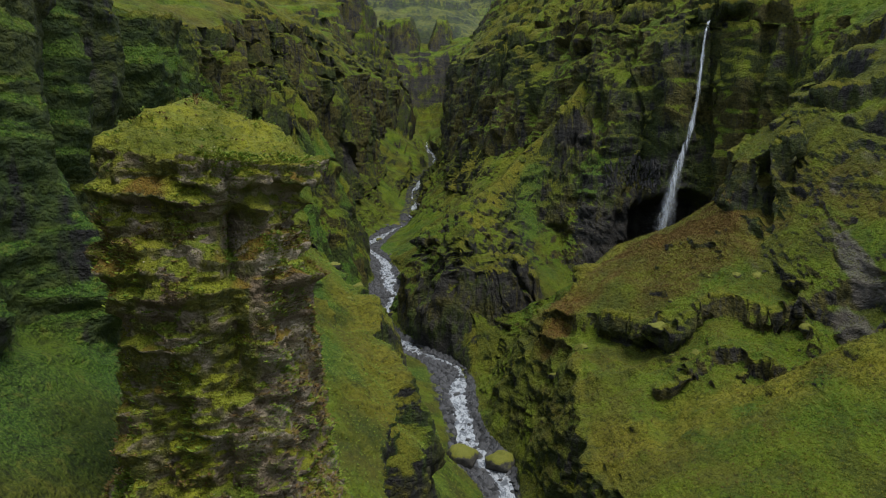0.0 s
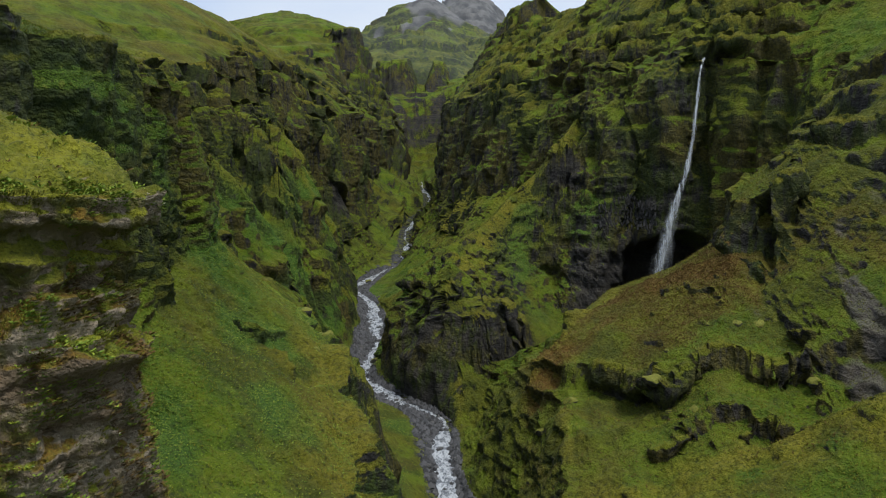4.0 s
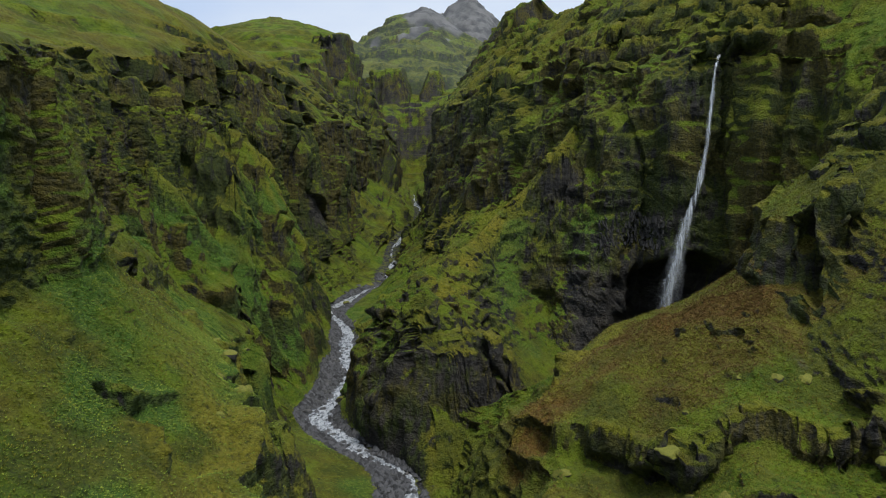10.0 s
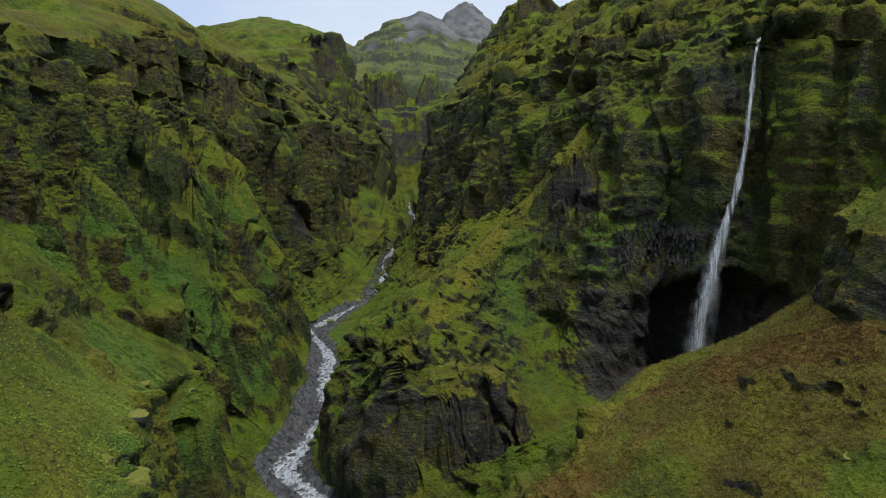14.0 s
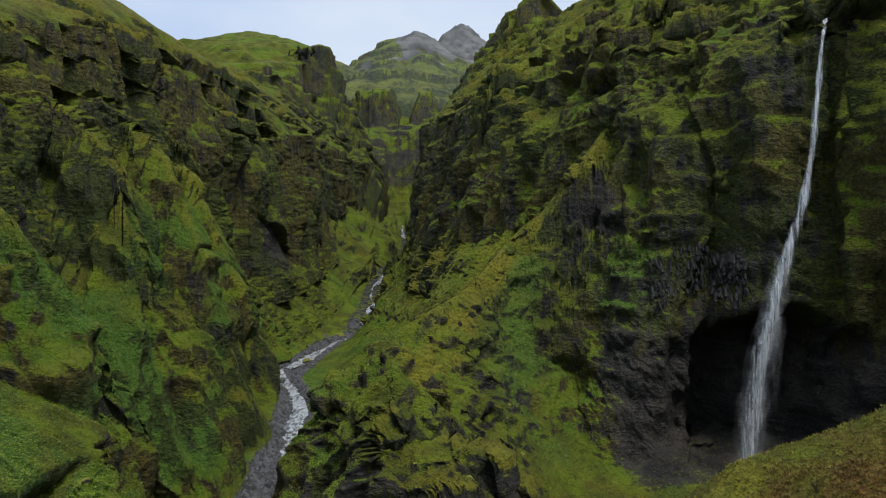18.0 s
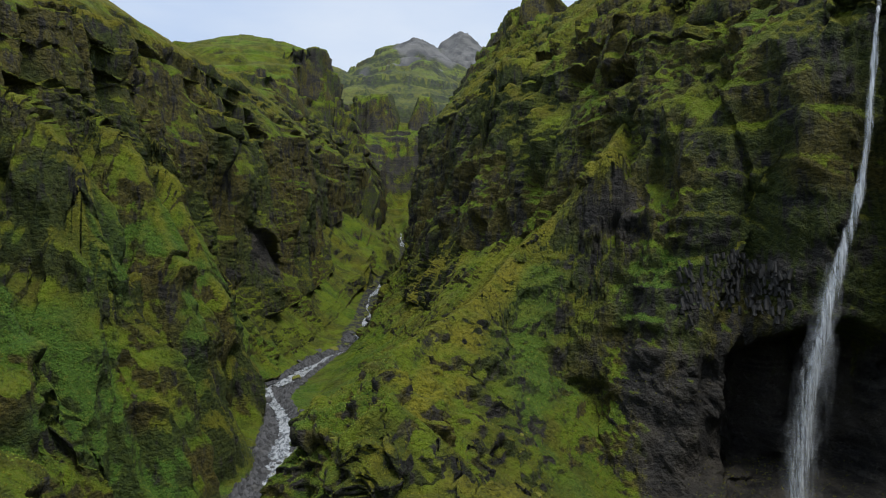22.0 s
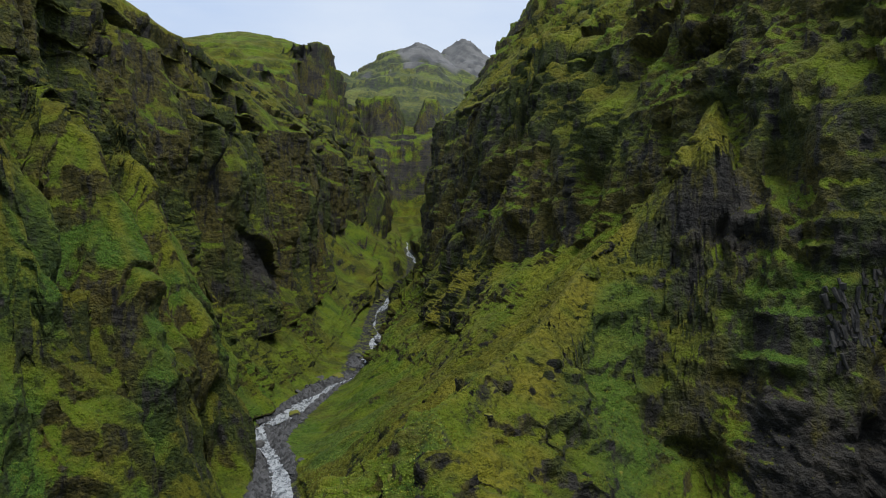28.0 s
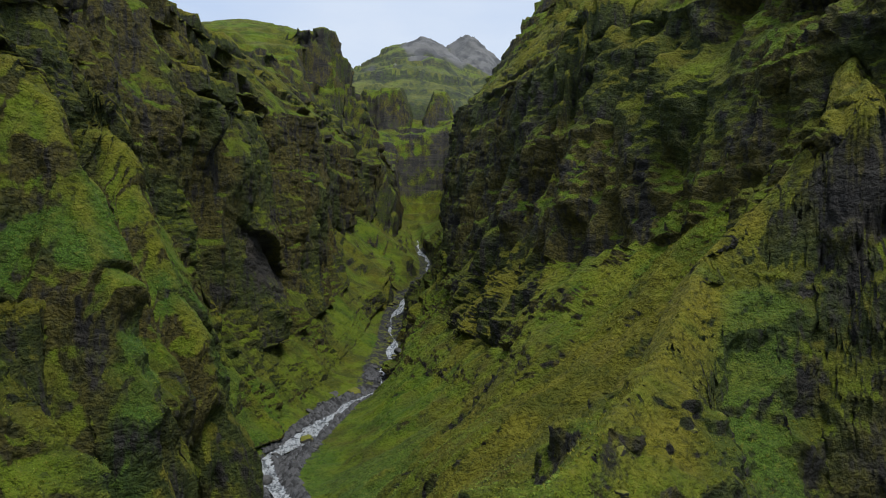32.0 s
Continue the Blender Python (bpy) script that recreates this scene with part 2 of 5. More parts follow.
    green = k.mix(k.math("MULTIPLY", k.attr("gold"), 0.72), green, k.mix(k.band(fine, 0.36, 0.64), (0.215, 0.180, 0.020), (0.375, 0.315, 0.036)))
    # tussock mottling: pale tips, and crevice shade painted dark into the gaps between them
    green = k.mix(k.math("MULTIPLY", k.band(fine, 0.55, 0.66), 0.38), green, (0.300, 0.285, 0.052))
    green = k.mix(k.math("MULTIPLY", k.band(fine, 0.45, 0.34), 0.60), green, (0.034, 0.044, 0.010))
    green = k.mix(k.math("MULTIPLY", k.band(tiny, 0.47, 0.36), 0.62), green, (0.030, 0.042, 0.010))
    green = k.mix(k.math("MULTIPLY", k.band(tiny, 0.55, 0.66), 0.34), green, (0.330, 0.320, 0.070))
    slope = k.math("ADD", k.up(), k.math("MULTIPLY", k.math("SUBTRACT", fine, 0.5), 0.42))
    slope = k.math("ADD", slope, k.math("MULTIPLY", k.math("SUBTRACT", mid, 0.5), 0.38))
    slope = k.math("SUBTRACT", slope, k.math("MULTIPLY", k.attr("bare"), 0.5))
    slope = k.math("ADD", slope, k.math("MULTIPLY", k.attr("lush"), 0.16))
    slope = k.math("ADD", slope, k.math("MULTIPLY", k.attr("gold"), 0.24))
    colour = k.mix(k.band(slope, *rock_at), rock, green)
    tone = k.n.new("ShaderNodeHueSaturation")
    tone.inputs["Saturation"].default_value, tone.inputs["Value"].default_value = 1.03, (0.74 if far else (1.02 if pale else 0.67))
    tone.inputs["Hue"].default_value = 0.507
    k.l.new(colour, tone.inputs["Color"])
    colour = tone.outputs[0]
    gravel = k.mix(k.band(k.noise(1.3, 5, 0.7), 0.42, 0.60), (0.014, 0.015, 0.017), (0.066, 0.067, 0.072))
    gravel = k.mix(k.math("MULTIPLY", k.band(k.noise(0.2, 4, 0.6), 0.50, 0.57), 0.9), gravel, k.mix(k.band(fine, 0.4, 0.6), (0.060, 0.085, 0.016), (0.150, 0.165, 0.028)))
    colour = k.mix(k.attr("gravel"), colour, gravel)
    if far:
        # distance haze mixed into the far colour as a flat grey-green
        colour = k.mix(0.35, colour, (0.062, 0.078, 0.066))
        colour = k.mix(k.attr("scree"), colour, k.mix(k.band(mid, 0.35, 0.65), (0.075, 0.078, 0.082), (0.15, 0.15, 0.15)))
    else:
        colour = k.mix(k.attr("scree"), colour, k.mix(k.band(tiny, 0.35, 0.65), (0.07, 0.06, 0.05), (0.17, 0.15, 0.13)))
    cushions = k.math("ADD", k.math("MULTIPLY", k.lumps(0.5 * zoom, (1, 1, 1.5)), 0.5), k.math("MULTIPLY", k.lumps(1.7 * zoom), 0.25))
    k.bump(k.math("ADD", k.math("ADD", fine, cushions), k.math("MULTIPLY", tiny, 0.35)), 1.0, 0.6 if pale else 1.1)
    return k.done(colour, k.math("SUBTRACT", 0.95, k.math("MULTIPLY", k.band(slope, 0.5, 0.2), 0.2)), 0.3)


def stone_material(name, dark, light, moss=0.0):
    k = Nodes(name)
    a, b = k.noise(0.8, 5, 0.6), k.noise(6.0, 5, 0.65)
    c = k.mix(k.band(a, 0.35, 0.65), dark, light)
    c = k.mix(k.math("MULTIPLY", k.band(b, 0.45, 0.7), 0.5), c, tuple(min(1.0, v * 1.9) for v in light))
    if moss:
        m = k.band(k.math("ADD", k.up(), k.math("MULTIPLY", k.math("SUBTRACT", a, 0.5), 1.2)), 0.75 - moss, 1.05 - moss)
        c = k.mix(m, c, k.mix(k.band(b, 0.35, 0.65), (0.075, 0.095, 0.014), (0.20, 0.19, 0.026)))
    k.bump(k.math("ADD", a, k.math("MULTIPLY", b, 0.3)), 0.7, 0.25)
    return k.done(c, 0.85, 0.35)


def water_material():
    """Shallow river over dark stones, white where it breaks."""
    k = Nodes("river_water")
    run = k.noise(0.55, 6, 0.68, (1.0, 0.45, 1.0), 1.2)
    small = k.noise(2.6, 5, 0.7, (1.0, 0.5, 1.0), 0.8)
    foam = k.band(k.math("ADD", k.math("MULTIPLY", run, 0.65), k.math("MULTIPLY", small, 0.45)), 0.48, 0.64)
    c = k.mix(foam, (0.11, 0.122, 0.14), (0.42, 0.45, 0.49))
    k.bump(k.math("ADD", run, k.math("MULTIPLY", small, 0.5)), 0.35, 0.2)
    return k.done(c, k.math("ADD", 0.16, k.math("MULTIPLY", foam, 0.5)), 0.5)


def fall_material(name, low, high, stretch):
    """Falling water: torn white threads with gaps between them."""
    k = Nodes(name)
    a = k.noise(1.1, 6, 0.65, stretch, 0.6)
    b = k.noise(0.35, 4, 0.6, stretch, 0.4)
    f = k.math("MULTIPLY", k.band(k.math("ADD", k.math("MULTIPLY", a, 0.6), k.math("MULTIPLY", b, 0.5)), low, high), k.attr("flow"))
    k.put(f, k.bsdf.inputs["Alpha"])
    k.bsdf.inputs["Subsurface Weight"].default_value = 0.0
    return k.done((0.62, 0.67, 0.73), 0.6, 0.3)


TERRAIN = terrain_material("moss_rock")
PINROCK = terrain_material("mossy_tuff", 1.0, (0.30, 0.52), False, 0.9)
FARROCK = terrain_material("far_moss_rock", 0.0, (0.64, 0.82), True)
BOULDER = stone_material("wet_basalt", (0.030, 0.031, 0.033), (0.085, 0.085, 0.085))
MOSSY = stone_material("mossy_basalt", (0.030, 0.029, 0.026), (0.075, 0.070, 0.060), 0.45)
COLUMN = stone_material("columnar_basalt", (0.012, 0.012, 0.013), (0.045, 0.044, 0.043))
CRAG = stone_material("mossy_crag", (0.024, 0.024, 0.022), (0.065, 0.062, 0.050), 0.72)
WATER = water_material()
FALL = fall_material("falling_water", 0.45, 0.72, (1.6, 1.6, 0.10))
MIST = fall_material("water_mist", 0.40, 0.85, (0.5, 0.5, 0.12))


def leaf_material(name, dark, light):
    k = Nodes(name)
    r = k.n.new("ShaderNodeNewGeometry").outputs["Random Per Island"]
    c = k.mix(r, dark, light)
    k.bsdf.inputs["Subsurface Weight"].default_value = 0.0
    return k.done(c, 0.75, 0.25)


HERB = leaf_material("herb_leaves", (0.075, 0.150, 0.016), (0.250, 0.310, 0.036))
TUFT = leaf_material("moss_tufts", (0.080, 0.095, 0.012), (0.250, 0.240, 0.026))
DRY = leaf_material("heath_tufts", (0.110, 0.055, 0.020), (0.170, 0.130, 0.035))
COBBLE = leaf_material("grey_cobbles", (0.022, 0.023, 0.025), (0.100, 0.102, 0.110))
BLOOM = leaf_material("pale_seed_heads", (0.42, 0.40, 0.26), (0.62, 0.58, 0.42))

# ---------------------------------------------------------------- the canyon
# the waterfall's line: heights, x, y and half width
FZ = [149, 142, 121, 97, 75, 56, 38, 20, 8]
FX = [136, 132.6, 130.6, 127.2, 120.8, 115.6, 112.0, 110.2, 109.6]
FY = [386, 381, 380, 379, 378, 377, 376.5, 376, 376]
FW = [0.9, 1.1, 1.3, 1.8, 2.6, 3.3, 3.9, 4.4, 5.0]
Y = [-160, 40, 100, 150, 200, 225, 250, 280, 292, 312, 335, 350, 372, 384, 392, 410, 426, 450, 480, 540, 600, 680, 760, 860, 1000, 1110, 1150, 1210, 1420]
RIVER_Y = [-160, 150, 215, 238, 261, 298, 324, 360, 418, 465, 495, 520, 560, 588, 612, 690, 735, 904, 1110, 1150, 1210, 1420]
RIVER_X = [30, 24, 18, 12, 8, 4, -14, -31, -29, -36, -45, -55, -48, -41, -27, -27, -30, -10, -30, -31, -31, -30]
RIVER_Z = [-60, -31, -23, -20, -16, -9.5, -7, -3.5, 3, 8, 11.5, 14, 17.5, 20.5, 23.5, 35, 43, 70, 117, 145, 239, 299]
# lines that run along the canyon, from the left plateau to the right one: x and z at the stations Y
LINES = {
    "left_far": ([-1500] * 29, [-60] * 29),
    "left_high": ([-230, -230, -230, -230, -228, -225, -220, -215, -212, -210, -205, -203, -200, -198, -196, -190, -185, -180, -172, -165, -168, -172, -170, -152, -144, -140, -140, -150, -200],
                  [142, 140, 140, 141, 142, 143, 144, 146, 150, 154, 159, 164, 174, 178, 182, 187, 192, 198, 207, 214, 221, 218, 220, 240, 266, 272, 280, 300, 370]),
    "left_upper": ([-92, -90, -90, -90, -92, -98, -105, -112, -114, -117, -119, -120, -121, -121, -120, -117, -113, -110, -109, -108, -110, -108, -112, -103, -95, -100, -104, -105, -110],
                   [112, 116, 118, 119, 121, 124, 128, 132, 134, 136, 139, 141, 146, 148, 150, 155, 159, 163, 168, 176, 183, 190, 200, 212, 226, 234, 236, 240, 310]),
    "left_top": ([-42, -41, -51, -56, -59, -70, -88, -97, -100, -103, -105, -105, -106, -106, -106, -105, -103, -102, -100, -94, -84, -74, -84, -75, -55, -54, -54, -54, -60],
                 [104, 105, 105, 106, 108, 111, 114, 116, 117, 118, 119, 120, 122, 124, 125, 126, 128, 130, 132, 131, 142, 155, 158, 163, 172, 180, 190, 236, 300]),
    "left_base": ([-36, -34, -45, -50, -52, -64, -80, -88, -91, -94, -96, -96, -98, -98, -98, -98, -97, -96, -92, -88, -66, -65, -75, -68, -49, -46, -48, -48, -50],
                  [66, 66, 51, 55, 67, 74, 80, 82, 82, 82, 82, 82, 82, 82, 83, 85, 88, 84, 76, 68, 62, 74, 92, 106, 118, 128, 160, 236, 300]),
    "left_mid": ([-18, -18, -29, -35, -40, -50, -62, -70, -73, -77, -82, -84, -88, -89, -89, -89, -88, -86, -82, -82, -70, -62, -56, -50, -42, -42, -43, -44, -46],
                 [50, 50, 39, 45, 54, 60, 62, 58, 56, 53, 51, 49, 52, 52, 52, 52, 54, 52, 48, 46, 44, 54, 67, 87, 111, 123, 152, 238, 300]),
    "left_lip": ([-4, -4, -7, -10, -22, -30, -41, -48, -50, -53, -55, -62, -70, -71, -71, -71, -70, -70, -70, -70, -61, -52, -45, -38, -34, -38, -39, -40, -42],
                 [10, 16, 20, 26, 40, 43, 45, 38, 36, 34, 34, 34, 28, 28, 28, 28, 28, 30, 31, 31, 37, 47, 60, 82, 108, 121, 148, 239, 300]),
    "left_foot": ([4, 2, 0, -4, -15, -22, -31, -41, -43, -46, -49, -50, -54, -55, -56, -56, -56, -57, -60, -61, -52, -42, -40, -30, -28, -35, -36, -37, -39],
                  [-30, -14, -6, 2, 10, 8, 4, 2, 2, 3, 4, 5, 7, 8, 8, 8, 9, 12, 15, 19, 26, 38, 48, 72, 101, 120, 146, 240, 300]),
    "right_foot": ([48, 44, 42, 38, 30, 27, 22, 20, 20, 11, -4, -12, -22, -24, -23, -20, -20, -24, -32, -34, -26, -18, -20, -4, -10, -22, -24, -24, -20],
                   [-48, -36, -30, -24, -14, -8, -4, -7, -8, -4, 8, 10, 6, 6, 7, 9, 10, 11, 14, 17, 28, 41, 51, 75, 102, 121, 146, 241, 300]),
    "right_lip": ([62, 58, 55, 50, 38, 36, 34, 34, 32, 20, 0, -6, -10, -10, -8, -2, 2, 2, 6, 0, -14, -12, -14, 0, -6, -16, -18, -18, -10],
                  [-30, -22, -16, -11, -8, 6, 22, 20, 6, 12, 37, 40, 36, 34, 34, 36, 38, 40, 36, 36, 40, 51, 62, 83, 107, 122, 147, 242, 300]),
    "right_crest": ([84, 80, 76, 70, 62, 60, 60, 66, 68, 26, 10, 10, 12, 18, 24, 31, 44, 39, 25, 15, 0, -6, -8, 3, -2, -10, -12, -12, 0],
                    [-12, -6, -6, -3, 2, 14, 33, 46, 41, 12, 43, 49, 53, 55, 57, 62, 74, 66, 58, 51, 54, 62, 72, 90, 112, 124, 149, 243, 302]),
    "right_hollow": ([108, 104, 100, 94, 84, 82, 82, 86, 84, 60, 50, 56, 64, 66, 66, 62, 64, 55, 43, 21, 6, 0, -2, 6, 4, -4, -6, -6, 10],
                     [8, 12, 16, 12, 15, 28, 45, 54, 44, 2, 4, 7, 11, 15, 22, 42, 80, 80, 75, 69, 62, 68, 78, 95, 116, 127, 152, 244, 304]),
    "right_base": ([126, 122, 120, 114, 104, 101, 98, 104, 112, 148, 152, 150, 142, 122, 92, 74, 78, 70, 58, 27, 12, 4, 2, 9, 12, 4, 2, 2, 20],
                   [26, 30, 34, 38, 40, 52, 63, 64, 50, 20, 17, 16, 18, 20, 48, 66, 100, 95, 87, 79, 74, 76, 86, 100, 120, 132, 158, 246, 306]),
    "right_top": ([168, 166, 160, 152, 140, 136, 130, 130, 138, 168, 178, 174, 157, 138, 128, 118, 110, 98, 86, 56, 32, 14, 10, 14, 24, 20, 20, 22, 60],
                  [60, 64, 66, 68, 74, 86, 98, 104, 108, 128, 138, 142, 147, 149, 150, 150, 152, 156, 160, 158, 157, 166, 172, 178, 200, 214, 228, 256, 316]),
    "right_upper": ([240, 240, 235, 225, 200, 188, 176, 178, 186, 202, 210, 208, 196, 182, 174, 166, 158, 150, 138, 116, 110, 96, 78, 76, 78, 90, 100, 110, 140],
                    [110, 112, 116, 120, 126, 130, 136, 142, 146, 156, 166, 174, 186, 192, 196, 204, 210, 216, 222, 222, 226, 240, 272, 272, 264, 268, 272, 280, 330]),
    "right_far": ([1500] * 29, [-60] * 29),
}
# corners of the left wall and of the butte above it
STATIONS = {
    66: {"left_base": (-34, 64), "left_mid": (-21, 51), "left_top": (-40, 105)},
    128: {"left_base": (-50, 48), "left_mid": (-41, 42), "left_top": (-55, 105)},
    195: {"left_base": (-52, 66), "left_mid": (-39, 51), "left_top": (-58, 106)},
    570: {"left_foot": (-57, 22), "left_lip": (-65, 33), "left_mid": (-73, 45), "left_base": (-78, 60), "left_top": (-88, 136)},
    640: {"left_foot": (-47, 32), "left_lip": (-55, 42), "left_mid": (-62, 52), "left_base": (-67, 68), "left_top": (-78, 149)},
    722: {"left_foot": (-41, 43), "left_lip": (-49, 54), "left_mid": (-57, 64), "left_base": (-63, 82), "left_top": (-70, 162), "left_upper": (-104, 190)},
    738: {"left_foot": (-41, 45), "left_lip": (-50, 58), "left_mid": (-62, 68), "left_base": (-74, 90), "left_top": (-84, 158), "left_upper": (-112, 192)},
    905: {"left_foot": (-29, 80), "left_lip": (-38, 92), "left_mid": (-50, 100), "left_base": (-62, 112), "left_top": (-71, 165), "left_upper": (-100, 216), "left_high": (-150, 248)},
    950: {"left_lip": (-36, 100), "left_mid": (-47, 107), "left_base": (-57, 116), "left_top": (-62, 169), "left_upper": (-97, 222), "left_high": (-146, 254)},
    976: {"left_lip": (-35, 104), "left_mid": (-43, 110), "left_base": (-52, 117), "left_top": (-57, 171), "left_upper": (-96, 226), "left_high": (-146, 260)},
}
for y0, own in STATIONS.items():
    at = next(i for i, v in enumerate(Y) if v > y0)
    f = (y0 - Y[at - 1]) / (Y[at] - Y[at - 1])
    for name, (line_x, line_z) in LINES.items():
        x0, z0 = own.get(name, (line_x[at - 1] * (1 - f) + line_x[at] * f, line_z[at - 1] * (1 - f) + line_z[at] * f))
        line_x.insert(at, x0)
        line_z.insert(at, z0)
    Y.insert(at, y0)
ys = np.concatenate([np.arange(-160, 60, 4.0), np.arange(60, 130, 1.2), np.arange(130, 300, 0.7), np.arange(300, 470, 0.55), np.arange(470, 640, 0.85), np.arange(640, 860, 1.7), np.arange(860, 1421, 3.2)])
ROWS_N = len(ys)
rx, rz = curve(ys, RIVER_Y, RIVER_X), curve(ys, RIVER_Y, RIVER_Z)
half_l = 5.4 + 5.0 * np.exp(-((ys - 232) / 13) ** 2) + 4.0 * np.exp(-((ys - 425) / 40) ** 2) + 7.0 * np.exp(-((ys - 345) / 28) ** 2)
half_r = 4.0 + 5.0 * np.exp(-((ys - 232) / 13) ** 2) + 2.5 * np.exp(-((ys - 520) / 40) ** 2)
ctrl = [(curve(ys, Y, a), curve(ys, Y, b)) for a, b in LINES.values()]
bed = [(rx - half_l, rz + 1.0), (rx, rz - 0.6), (rx + half_r, rz + 1.0)]
# banks stay outside the bed
ctrl[7] = (np.minimum(ctrl[7][0], bed[0][0] - 2.5), np.maximum(ctrl[7][1], rz + 2.0))
ctrl[8] = (np.maximum(ctrl[8][0], bed[2][0] + 1.5), np.maximum(ctrl[8][1], rz + 2.0))
for i in (6, 5, 4):
    ctrl[i] = (np.minimum(ctrl[i][0], ctrl[i + 1][0] - 1.0), ctrl[i][1])
for i in range(9, 14):
    ctrl[i] = (np.maximum(ctrl[i][0], ctrl[i - 1][0] + 0.8), ctrl[i][1])
ctrl = ctrl[:8] + bed + ctrl[8:]
COUNTS = [40, 26, 44, 120, 34, 34, 46, 22, 10, 10, 22, 44, 52, 84, 84, 130, 56, 30]
gx, gz, seg = [], [], []
for i, n in enumerate(COUNTS):
    f = np.arange(n) / n
    if i == 0:
        f = 1 - (1 - f) ** 2.5
    if i == len(COUNTS) - 1:
        f = f ** 2.5
    gx.append(ctrl[i][0][:, None] * (1 - f) + ctrl[i + 1][0][:, None] * f)
    gz.append(ctrl[i][1][:, None] * (1 - f) + ctrl[i + 1][1][:, None] * f)
    seg.append(i + f)
gx, gz, seg = np.hstack(gx), np.hstack(gz), np.concatenate(seg)
gx, gz = blurred(gx, 5, 1), blurred(gz, 5, 1)
G = np.stack([gx, np.repeat(ys[:, None], gx.shape[1], 1), gz], -1)
COLS_N = G.shape[1]
SEG = np.repeat(seg[None], ROWS_N, 0)
inbed = smooth01(SEG, 7.3, 8.0) * (1 - smooth01(SEG, 10.0, 10.6))


